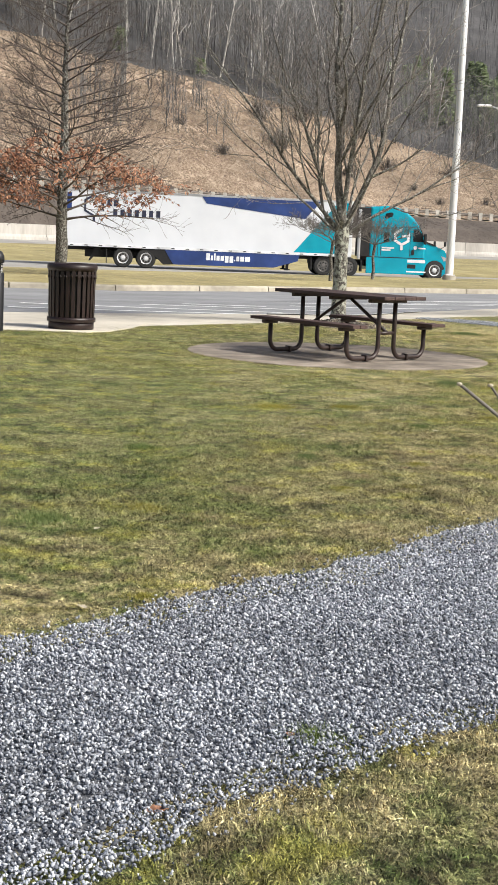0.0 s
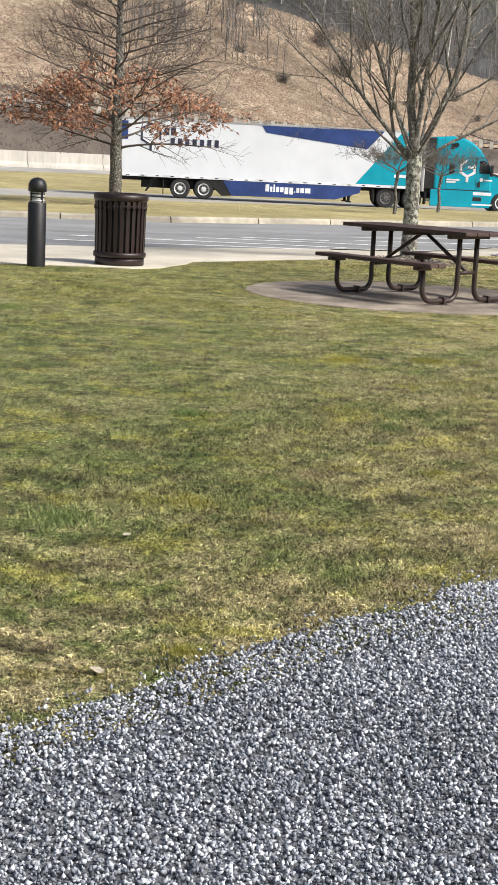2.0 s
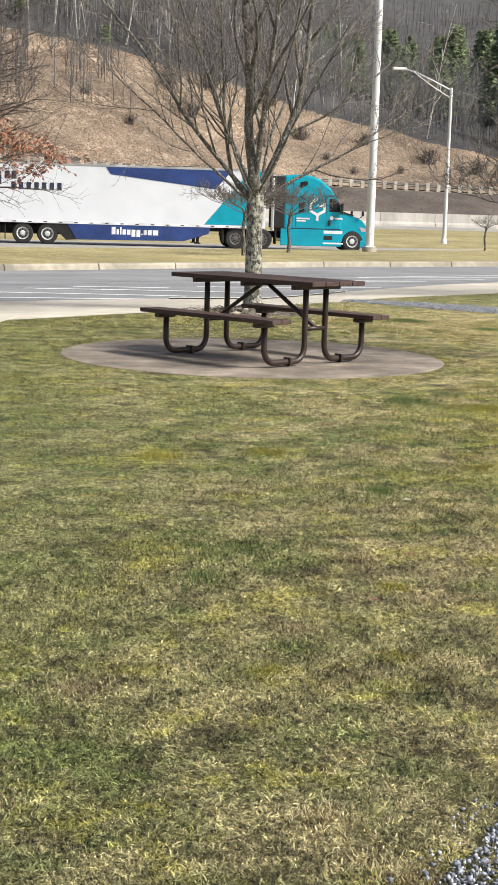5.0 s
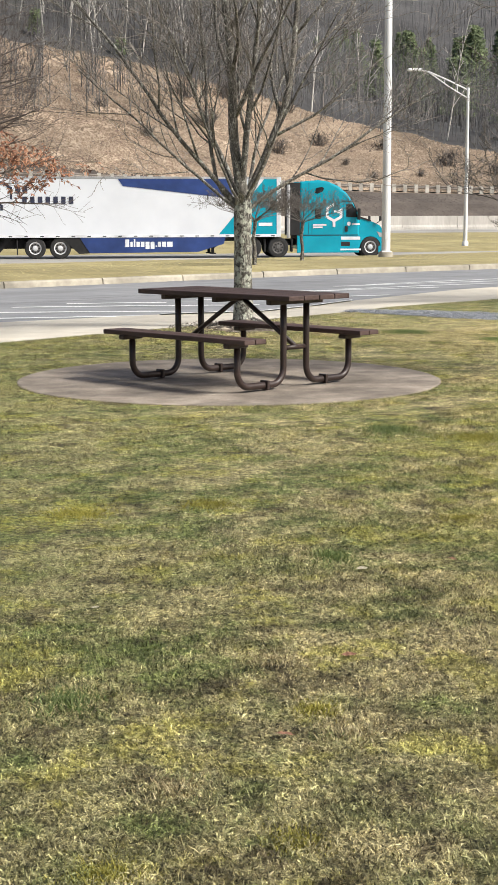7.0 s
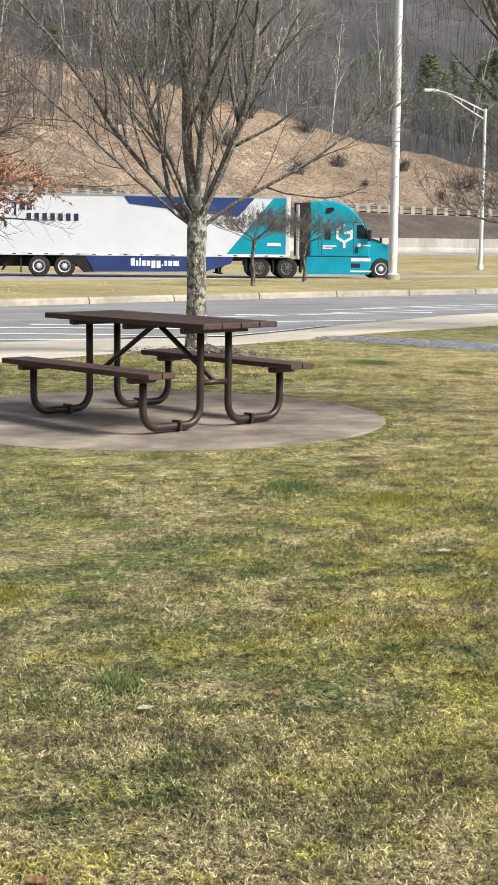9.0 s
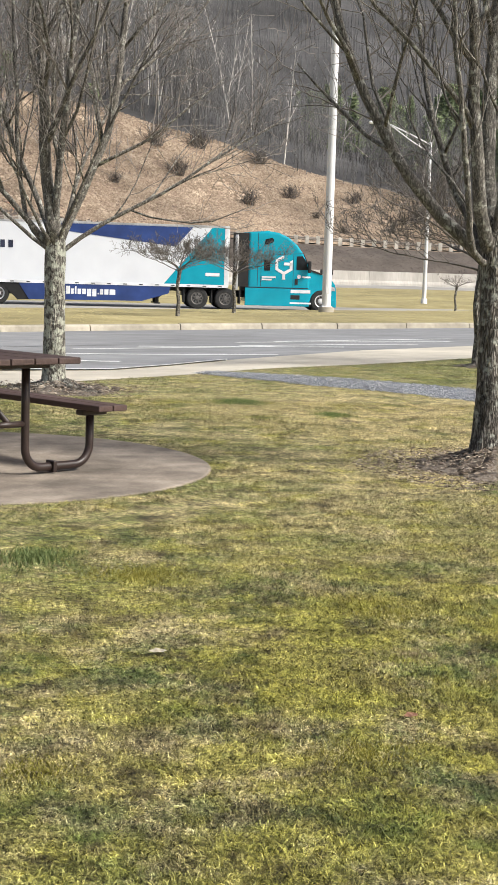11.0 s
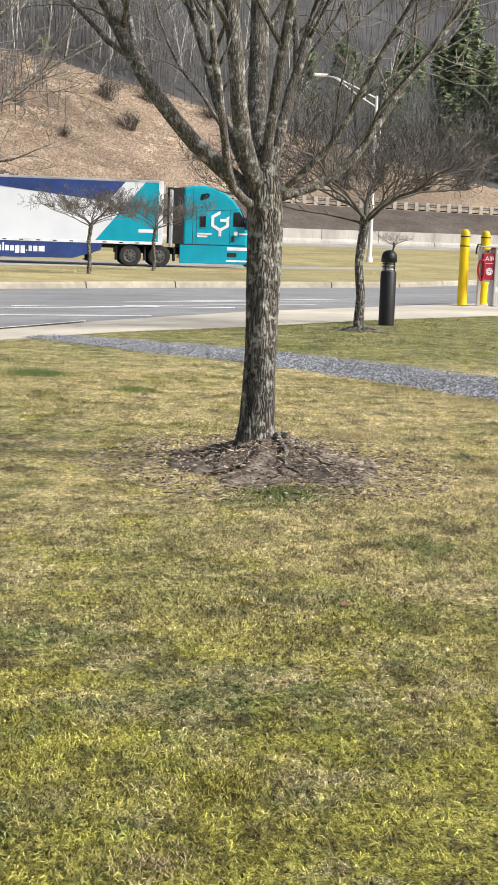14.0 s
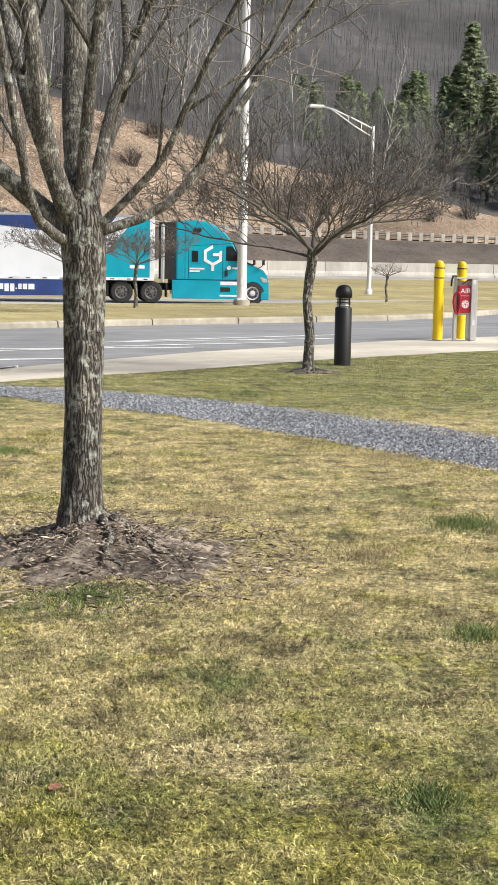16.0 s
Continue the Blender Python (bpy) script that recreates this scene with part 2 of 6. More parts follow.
M["far_grass"] = surface("pale winter verge grass", ((0.3, (0.21, 0.175, 0.07)), (0.5, (0.34, 0.285, 0.13)), (0.75, (0.48, 0.405, 0.22))), 0.8, 0.9, bump=0.6, fine=12, where="world", coarse=0.12)
M["verge_tuft"] = surface("verge grass tufts", ((0.1, (0.24, 0.20, 0.085)), (0.5, (0.38, 0.325, 0.155)), (0.9, (0.54, 0.465, 0.26))), 0.8, 0.9, bump=0, fine=6.0, where="world", island=0.45, coarse=0.15)
M["far_bark"] = surface("grey woodland bark", ((0.1, (0.066, 0.063, 0.062)), (0.5, (0.132, 0.127, 0.124)), (0.9, (0.225, 0.217, 0.213))), 0.2, 0.95, bump=0, where="world", island=0.6, coarse=0.05)
# distance haze is put into this colour as a cooler grey than far_bark
M["hill_wood"] = surface("twigs of the far woods greyed for haze", ((0.1, (0.076, 0.076, 0.079)), (0.5, (0.135, 0.134, 0.138)), (0.9, (0.22, 0.216, 0.22))), 0.03, 0.95, bump=0, where="world", island=0.5, coarse=0.018, spread=(0.45, 1.3))
M["birch"] = surface("pale birch bark", ((0.3, (0.30, 0.28, 0.26)), (0.7, (0.62, 0.59, 0.55))), 1.5, 0.9, bump=0, where="world", island=0.4)
M["bark"] = bark_look("furrowed grey bark with lichen", 58.0, 0.13, ((0.0, (0.02, 0.017, 0.014)), (0.08, (0.085, 0.075, 0.063)), (0.2, (0.19, 0.172, 0.15)), (0.5, (0.30, 0.278, 0.245))), (0.46, 0.47, 0.41), 0.525, 0.025)
M["lichen_bark"] = bark_look("bark thick with pale lichen", 58.0, 0.13, ((0.0, (0.03, 0.026, 0.021)), (0.08, (0.11, 0.1, 0.085)), (0.2, (0.22, 0.205, 0.178)), (0.5, (0.33, 0.31, 0.27))), (0.56, 0.57, 0.48), 0.47, 0.025)
M["limb_bark"] = bark_look("grey limb bark with lichen", 90.0, 0.2, ((0.0, (0.06, 0.053, 0.046)), (0.1, (0.15, 0.137, 0.12)), (0.5, (0.27, 0.25, 0.222))), (0.52, 0.52, 0.46), 0.545, 0.008)
M["twig"] = surface("thin grey twigs", ((0.2, (0.09, 0.077, 0.068)), (0.5, (0.22, 0.195, 0.175)), (0.9, (0.42, 0.385, 0.35))), 9, 0.9, bump=0.2, island=0.35)
M["dark_twig"] = surface("thin dark twigs", ((0.2, (0.05, 0.043, 0.039)), (0.5, (0.13, 0.114, 0.104)), (0.9, (0.32, 0.29, 0.265))), 9, 0.9, bump=0.2, island=0.35)
M["oak_twig"] = surface("dark oak twigs", ((0.2, (0.045, 0.036, 0.031)), (0.5, (0.11, 0.09, 0.078)), (0.9, (0.23, 0.2, 0.175))), 9, 0.9, bump=0.2, island=0.35)
M["dry_leaf"] = surface("dry russet oak leaves", ((0.15, (0.12, 0.05, 0.03)), (0.5, (0.31, 0.135, 0.075)), (0.9, (0.50, 0.28, 0.17))), 30, 0.8, bump=0.1, island=0.7)
M["chip"] = surface("bark chips and dead twigs", ((0.1, (0.07, 0.052, 0.04)), (0.5, (0.22, 0.168, 0.125)), (0.8, (0.39, 0.325, 0.25)), (0.95, (0.58, 0.51, 0.41))), 30, 0.9, bump=0, where="world", island=0.8)
M["litter"] = surface("dead leaf", ((0.3, (0.17, 0.07, 0.04)), (0.7, (0.33, 0.17, 0.10))), 40, 0.7, bump=0.3)
M["pale_litter"] = surface("bleached dead leaf", ((0.3, (0.34, 0.285, 0.20)), (0.7, (0.56, 0.50, 0.39))), 40, 0.7, bump=0.3)
M["needle"] = surface("dark pine needles", ((0.1, (0.07, 0.092, 0.045)), (0.5, (0.155, 0.20, 0.095)), (0.9, (0.26, 0.31, 0.155))), 1.0, 0.8, bump=0, island=0.6, where="world")
M["table_wood"] = surface("dark brown recycled planks", ((0.3, (0.040, 0.022, 0.019)), (0.5, (0.072, 0.042, 0.036)), (0.75, (0.125, 0.08, 0.07))), 9, 0.68, bump=0.35, fine=80, stretch=(0.15, 1, 1), coarse=2)
M["table_steel"] = surface("brown coated steel tube", ((0.3, (0.024, 0.014, 0.012)), (0.7, (0.05, 0.032, 0.028))), 10, 0.42, bump=0.1, fine=90)
M["can"] = surface("dark brown coated steel slats", ((0.3, (0.011, 0.0055, 0.005)), (0.7, (0.025, 0.0115, 0.0105))), 8, 0.45, bump=0.1, fine=60)
M["black"] = surface("black painted metal", ((0.3, (0.006, 0.006, 0.008)), (0.7, (0.013, 0.013, 0.016))), 9, 0.5, bump=0.12, fine=70)
M["dim_glass"] = surface("grey louvred lens", ((0.3, (0.22, 0.22, 0.22)), (0.7, (0.55, 0.55, 0.55))), 30, 0.12, bump=0.1)
M["yellow"] = surface("yellow plastic bollard sleeve", ((0.3, (0.78, 0.52, 0.0)), (0.7, (0.88, 0.62, 0.005))), 4, 0.4, bump=0.05)
M["galv"] = surface("weathered galvanised steel", ((0.3, (0.72, 0.72, 0.73)), (0.7, (0.86, 0.86, 0.87))), 6, 0.6, metal=0.0, bump=0.1, stretch=(1, 1, 0.2))
M["white"] = surface("white trailer panel", ((0.3, (0.70, 0.72, 0.76)), (0.7, (0.77, 0.79, 0.825))), 1.2, 0.35, bump=0.03, coarse=0.35, spread=(0.95, 1.03))
M["blue"] = surface("dark blue vinyl", ((0.3, (0.020, 0.045, 0.17)), (0.7, (0.032, 0.065, 0.22))), 3, 0.35, bump=0.03)
M["ink"] = surface("navy lettering vinyl", ((0.3, (0.02, 0.025, 0.05)), (0.7, (0.035, 0.04, 0.08))), 6, 0.4, bump=0)
M["teal"] = surface("teal truck paint", ((0.3, (0.0, 0.28, 0.39)), (0.7, (0.004, 0.36, 0.485))), 1.5, 0.25, bump=0.02, spread=(0.92, 1.06))
M["white_vinyl"] = surface("white vinyl", ((0.3, (0.74, 0.76, 0.78)), (0.7, (0.84, 0.85, 0.87))), 5, 0.4, bump=0)
M["rubber"] = surface("tyre rubber", ((0.3, (0.012, 0.012, 0.012)), (0.7, (0.035, 0.034, 0.033))), 12, 0.8, bump=0.3)
M["rim"] = surface("polished wheel rim", ((0.3, (0.66, 0.66, 0.67)), (0.7, (0.82, 0.82, 0.83))), 8, 0.35, metal=0.1, bump=0.05)
M["dull_rim"] = surface("dusty dark wheel rim", ((0.3, (0.09, 0.085, 0.08)), (0.7, (0.19, 0.18, 0.17))), 8, 0.5, metal=0.3, bump=0.05)
M["chassis"] = surface("dirty black chassis", ((0.3, (0.007, 0.007, 0.008)), (0.7, (0.022, 0.021, 0.02))), 6, 0.8, bump=0.2)
M["glass"] = surface("dark tinted window", ((0.3, (0.010, 0.013, 0.016)), (0.7, (0.025, 0.03, 0.035))), 2, 0.06, bump=0)
M["red"] = surface("red enamel panel", ((0.3, (0.33, 0.012, 0.03)), (0.7, (0.42, 0.02, 0.045))), 5, 0.35, bump=0.04)
M["steel"] = surface("brushed stainless steel", ((0.3, (0.50, 0.50, 0.51)), (0.7, (0.66, 0.66, 0.67))), 12, 0.35, metal=0.6, bump=0.05, stretch=(1, 1, 0.1))
M["wall"] = surface("streaked precast concrete wall", ((0.3, (0.36, 0.335, 0.30)), (0.7, (0.56, 0.53, 0.49))), 0.5, 0.9, bump=0.2, fine=4, where="world", stretch=(1.5, 1, 0.25), coarse=0.2, spread=(0.85, 1.12))
M["beam"] = surface("rusted dull guard rail beam", ((0.3, (0.13, 0.11, 0.095)), (0.7, (0.25, 0.22, 0.19))), 1, 0.7, bump=0.1, where="world")
M["rail"] = surface("weathered pale guard rail", ((0.3, (0.42, 0.39, 0.34)), (0.7, (0.60, 0.57, 0.52))), 1, 0.7, bump=0.1, where="world")


# ---- mesh helpers ----
def mesh_from(name, verts, faces, material, smooth=False):
    me = bpy.data.meshes.new(name)
    me.from_pydata(verts, [], faces)
    me.materials.append(material)
    if smooth:
        me.polygons.foreach_set("use_smooth", [True] * len(me.polygons))
    me.update()
    return me


def tri_mesh(name, verts, tris, material):
    me = bpy.data.meshes.new(name)
    n, k = len(verts), len(tris)
    me.vertices.add(n)
    me.vertices.foreach_set("co", np.asarray(verts, np.float32).ravel())
    me.loops.add(3 * k)
    me.loops.foreach_set("vertex_index", np.asarray(tris, np.int32).ravel())
    me.polygons.add(k)
    me.polygons.foreach_set("loop_start", np.arange(0, 3 * k, 3, dtype=np.int32))
    me.materials.append(material)
    me.update(calc_edges=True)
    return me


def adopt(ob, parent):
    ob.parent = parent
    return ob


def part(name, bm, material, parent, label="", smooth=False):
    """One mesh object under a thing, in its thing's own space."""
    if isinstance(bm, bpy.types.Mesh):
        me = bm
    else:
        me = bpy.data.meshes.new(name)
        bm.to_mesh(me)
        bm.free()
        me.materials.append(material)
        if smooth:
            me.polygons.foreach_set("use_smooth", [abs(p.normal.z) < 0.98 for p in me.polygons])
    ob = new(name, me)
    if parent is not None:
        adopt(ob, parent)
    if label:
        tagged(ob, label)
    return ob


def empty(name, m, label, category, group="", kind=""):
    ob = new(name)
    ob.matrix_world = m
    return tagged(ob, label, category, group, kind)


def block(x0, x1, y0, y1, z0, z1, bevel=0.0, bm=None):
    own = bm is None
    bm = bm or bmesh.new()
    made = bmesh.ops.create_cube(bm, size=1)["verts"]
    for v in made:
        v.co = ((x0 + x1) / 2 + v.co.x * (x1 - x0), (y0 + y1) / 2 + v.co.y * (y1 - y0), (z0 + z1) / 2 + v.co.z * (z1 - z0))
    if bevel and own:
        bmesh.ops.bevel(bm, geom=bm.edges[:], offset=bevel, segments=2, profile=0.5, affect="EDGES")
    return bm


def lathe(profile, n=24, bm=None, centre=(0, 0, 0), closed=True):
    """Rings of (radius, z) turned about z; the ends are closed with caps unless told otherwise."""
    bm = bm or bmesh.new()
    rings = []
    for r, z in profile:
        rings.append([bm.verts.new((centre[0] + r * math.cos(2 * math.pi * i / n), centre[1] + r * math.sin(2 * math.pi * i / n), centre[2] + z)) for i in range(n)])
    for p, q in zip(rings, rings[1:]):
        for i in range(n):
            bm.faces.new((p[i], p[(i + 1) % n], q[(i + 1) % n], q[i]))
    for ring in (rings[0][::-1], rings[-1]) if closed else ():
        bm.faces.new([bm.verts.new(v.co) for v in ring])
    return bm


def tube_into(verts, faces, pts, radii, sides, cap=True):
    """A tapered tube along points, appended to the lists."""
    base = len(verts)
    up = Vector((0.31, 0.17, 0.93))
    prev = None
    for k, p in enumerate(pts):
        p = Vector(p)
        d = (Vector(pts[min(k + 1, len(pts) - 1)]) - Vector(pts[max(k - 1, 0)]))
        d = d.normalized() if d.length > 1e-9 else Vector((0, 0, 1))
        s = prev - d * prev.dot(d) if prev is not None else up.cross(d)
        if s.length < 1e-4:
            s = d.orthogonal()
        s.normalize()
        prev = s
        t = d.cross(s)
        for i in range(sides):
            an = 2 * math.pi * i / sides
            verts.append(tuple(p + (s * math.cos(an) + t * math.sin(an)) * radii[k]))
    for k in range(len(pts) - 1):
        for i in range(sides):
            j = (i + 1) % sides
            p0 = base + k * sides
            faces.append((p0 + i, p0 + j, p0 + sides + j, p0 + sides + i))
    if cap:
        faces.append(tuple(base + i for i in range(sides))[::-1])
        faces.append(tuple(base + (len(pts) - 1) * sides + i for i in range(sides)))


def tube_mesh(name, paths, material, sides=10, smooth=True):
    v, f = [], []
    for pts, r in paths:
        tube_into(v, f, pts, [r] * len(pts) if isinstance(r, (int, float)) else r, sides)
    return mesh_from(name, v, f, material, smooth)


def prism(outline, y0, y1):
    """An outline in x and z, drawn out from y0 to y1."""
    bm = bmesh.new()
    f = [bm.verts.new((x, y0, z)) for x, z in outline]
    g = [bm.verts.new((x, y1, z)) for x, z in outline]
    n = len(outline)
    bm.faces.new(f)
    bm.faces.new(g[::-1])
    for i in range(n):
        bm.faces.new((f[i], g[i], g[(i + 1) % n], f[(i + 1) % n]))
    bmesh.ops.recalc_face_normals(bm, faces=bm.faces[:])
    return bm


# ---- the ground's plan: lines across the place as y over x ----
def line(*pts):
    xs, ys = [p[0] for p in pts], [p[1] for p in pts]
    def at(x):
        if x < xs[0]:
            return ys[0] + (x - xs[0]) * (ys[1] - ys[0]) / (xs[1] - xs[0])
        if x > xs[-1]:
            return ys[-1] + (x - xs[-1]) * (ys[-1] - ys[-2]) / (xs[-1] - xs[-2])
        return float(np.interp(x, xs, ys))
    return at


lawn_edge = line((-60, -2), (-2.6, 16.8), (0.2, 18.75), (1.5, 20.1), (3.9, 22.5), (4.9, 23.5), (5.9, 24.8), (7.8, 26.4), (10.0, 28.6), (12.2, 30.4), (30, 43), (120, 60))
apron_edge = line((-60, 6), (-3.2, 21.4), (-0.6, 22.6), (2.3, 24.4), (3.9, 24.9), (4.8, 26.1), (5.8, 27.6), (8.4, 31.0), (13.2, 35.6), (30, 47), (120, 66))
kerb_line = line((-60, 30), (-5.4, 39.0), (-0.8, 40.3), (4.1, 44.4), (8.9, 48.0), (13, 50.6), (16.5, 53.0), (20, 57.0), (24, 63.0), (120, 92))
island_back = line((-60, 54), (-8, 62.5), (0, 66), (11, 70.5), (17, 74), (24, 78), (120, 99))
road_far = line((-60, 72), (-11, 82), (-5, 85), (18, 88.5), (31, 92), (120, 112))
highway_near = line((-60, 88), (-15.6, 112), (-9, 121), (6, 132), (25, 139), (47, 144), (120, 152))
wall_line = line((-60, 98), (-17, 125), (5, 141), (30, 152), (60, 158), (120, 165))
crest_z = line((-60, 29), (-25, 25), (-5, 21.5), (5, 20), (20, 16.5), (27, 14.6), (45, 10), (50, 8.6), (58, 6.6), (80, 5.5), (120, 5))


def rail_z(x):
    return float(np.interp(x, (-60, -20, 25, 40, 60, 120), (5.6, 5.0, 3.9, 3.6, 3.3, 3.0)))


SLAB = (2.55, 15.22, 1.89)


def dip(x, y):
    """The lawn lies a little lower round the picnic slab."""
    r = math.hypot(x - SLAB[0], y - SLAB[1])
    q = max(0.0, min(1.0, (4.0 - r) / 1.7))
    return -0.042 * q * q * (3 - 2 * q)


def knots(x):
    """(y, z) of the bare ground along one line of x."""
    a, b, k, i, f, h, w = (g(x) for g in (lawn_edge, apron_edge, kerb_line, island_back, road_far, highway_near, wall_line))
    r = w + 7.5
    zr, zc = rail_z(x), max(crest_z(x), rail_z(x) + 1.2)
    foot = r + 9
    rise = float(np.interp(x, (-20, 35), (0.36, 0.12)))
    yc = foot + (zc - zr) / 0.43
    rows = [(-70.0, 0.0), (-40.0, 0.0), (a - 16, 0.0), *[(a - 13 + k, 0.0) for k in range(13)], (a, 0.0), (a + 0.02, -0.06), (b, -0.11), ((b + k) / 2, -0.29), (k, -0.47), (k + 0.16, -0.47), (k + 0.17, -0.265),
            (k + 4, -0.2), ((k + i) / 2 + 2, -0.25), (i, -0.76), (i + 0.05, -0.83), ((i + f) / 2, -0.83), (f - 0.05, -0.83), (f, -0.76), (f + 1.5, -0.6), ((f + h) / 2, -0.43), (h, -0.3), (h + 0.05, -0.36), (w - 0.4, -0.16), (w + 0.5, -0.16),
            (w + 0.52, 1.1), (w + 3.5, 1.1 + (zr - 1.1) * 0.55), (r - 0.4, zr - 0.05), (r, zr), (foot, zr + 0.1)]
    for q in [k / 20 for k in range(1, 21)]:
        rows.append((foot + (yc - foot) * q, zr + (zc - zr) * q))
    for q in (8, 20, 40, 70, 110, 160, 230, 330):
        rows.append((yc + q, zc + q * rise - 2.0 * math.exp(-q / 9) + 2.0))
    rows += [(yc + 480, zc + 480 * rise + 45), (yc + 850, zc + 850 * rise + 190), (yc + 1400, zc + 1400 * rise + 380)]
    return rows


def ground_z(x, y):
    kn = knots(x)
    z = float(np.interp(y, [p[0] for p in kn], [p[1] for p in kn]))
    if y > wall_line(x) + 10:
        q = min(1.0, (y - wall_line(x) - 17) / 12) if y > wall_line(x) + 17 else 0
        z += q * (1.1 * noise.noise(Vector((x * 0.07, y * 0.07, 0.3))) + 0.32 * noise.noise(Vector((x * 0.31, y * 0.31, 4.3))))
    return z


def wander(x, y, s, seed):
    return noise.noise(Vector((x * s, y * s, seed)))


def strip(name, low, high, z_low, z_high, xs, material, lift, label, n=6, category="ground"):
    """A paved band between two lines, following them."""
    v, f = [], []
    for x in xs:
        y0, y1 = low(x), high(x)
        for j in range(n + 1):
            q = j / n
            v.append((x, y0 + (y1 - y0) * q, z_low + (z_high - z_low) * q + lift))
    for i in range(len(xs) - 1):
        for j in range(n):
            p = i * (n + 1) + j
            f.append((p, p + n + 1, p + n + 2, p + 1))
    return tagged(new(name, mesh_from(name, v, f, material)), label, category, kind="structure")


XS = [-400, -250, -150, -100] + [x * 0.5 for x in range(-140, 260)] + [150, 200, 300, 450]
gv, gf, gm = [], [], []
for x in XS:
    for y, z in knots(x):
        gv.append((x, y, ground_z(x, y) if y > wall_line(x) + 10 else z + dip(x, y)))
R = len(knots(0.0))
for i in range(len(XS) - 1):
    for j in range(R - 1):
        gf.append((i * R + j, (i + 1) * R + j, (i + 1) * R + j + 1, i * R + j + 1))
        gm.append(0 if j < 22 else 1 if j < 35 else 2 if j < 38 else 3 if j < 60 else 4)
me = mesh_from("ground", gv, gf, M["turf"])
for k in ("far_grass", "bank", "straw_hill", "forest_floor"):
    me.materials.append(M[k])
me.polygons.foreach_set("material_index", gm)
tagged(new("ground", me), "winter lawn, verges and hillside with dormant straw-coloured grass", "ground", kind="structure")

NEAR_XS = [x * 0.5 for x in range(-120, 241)]
strip("pavement", lawn_edge, apron_edge, 0.0, -0.06, NEAR_XS, M["concrete"], 0.004, "pale beige concrete pavement beside the lawn", category="pavement")
strip("road", apron_edge, kerb_line, -0.06, -0.42, NEAR_XS, M["asphalt"], 0.0, "worn grey asphalt car park lane with white lines", category="road")
strip("road_2", island_back, road_far, -0.79, -0.785, NEAR_XS, M["road"], 0.012, "pale truck lane behind the grass island", n=8, category="road")
strip("road_3", highway_near, lambda x: wall_line(x) - 0.3, -0.3, -0.13, NEAR_XS, M["road"], 0.012, "pale highway shoulder below the wall", category="road")
strip("road_4", lambda x: wall_line(x) + 8.5, lambda x: wall_line(x) + 15, 0, 0, NEAR_XS, M["road"], 0.0, "upper road behind the guard rail", category="road")
for v in bpy.data.objects["road_4"].data.vertices:
    v.co.z = rail_z(v.co.x) + 0.14


def asphalt_z(x, y):
    a, b = apron_edge(x), kerb_line(x)
    return -0.06 - 0.36 * max(0.0, min(1.0, (y - a) / (b - a)))


def paint_line(name, p, q, width, material, label, parent=None):
    p, q = Vector(p), Vector(q)
    d = (q - p).normalized()
    s = Vector((-d.y, d.x)) * width / 2
    n = 14
    v, f = [], []
    for i in range(n + 1):
        c = p + (q - p) * i / n
        for g in (c + s, c - s):
            v.append((g.x, g.y, asphalt_z(g.x, g.y) + 0.006))
            
    for i in range(n):
        f.append((2 * i, 2 * i + 1, 2 * i + 3, 2 * i + 2))
    return tagged(new(name, mesh_from(name, v, f, material)), label, "road marking", "painted lines on the car park", "structure")

# ---- car park markings and kerb ----
for p, q in (((3.35, 32.0), (7.2, 33.2)), ((3.2, 29.9), (6.8, 29.5)), ((6.7, 35.6), (11.5, 36.4)), ((4.6, 33.4), (8.5, 32.8)), ((7.6, 36.1), (12.1, 38.7)),
             ((0.8, 29.2), (2.6, 28.9)), ((-0.1, 28.1), (4.1, 27.2)), ((-2.5, 26.8), (2.65, 25.3)), ((-2.5, 24.3), (2.6, 23.95)), ((6.6, 33.6), (10.3, 34.6))):
    paint_line("road_marking", p, q, 0.3, M["paint"], "worn white painted line on asphalt")
for p, q in (((1.0, 31.6), (3.6, 33.6)), ((3.6, 33.6), (4.3, 34.0)), ((-3.0, 28.5), (1.5, 31.0)), ((6.0, 40.0), (7.6, 40.8))):
    paint_line("crack", p, q, 0.07, M["crack"], "dark sealed crack in asphalt")
# white painted lip along the bend of the pavement
v, f = [], []
lip = [(2.3, 24.33), (3.9, 24.86), (4.8, 26.05), (5.75, 27.55)]
for x, y in lip:
    v += [(x, y - 0.2, 0.0 - 0.03), (x, y, -0.035), (x, y, -0.2)]
for i in range(len(lip) - 1):
    for j in range(2):
        f.append((3 * i + j, 3 * i + 3 + j, 3 * i + 4 + j, 3 * i + 1 + j))
tagged(new("pavement_edge", mesh_from("pavement_edge", v, f, M["paint"])), "white painted lip along the pavement bend", "kerb", kind="structure")


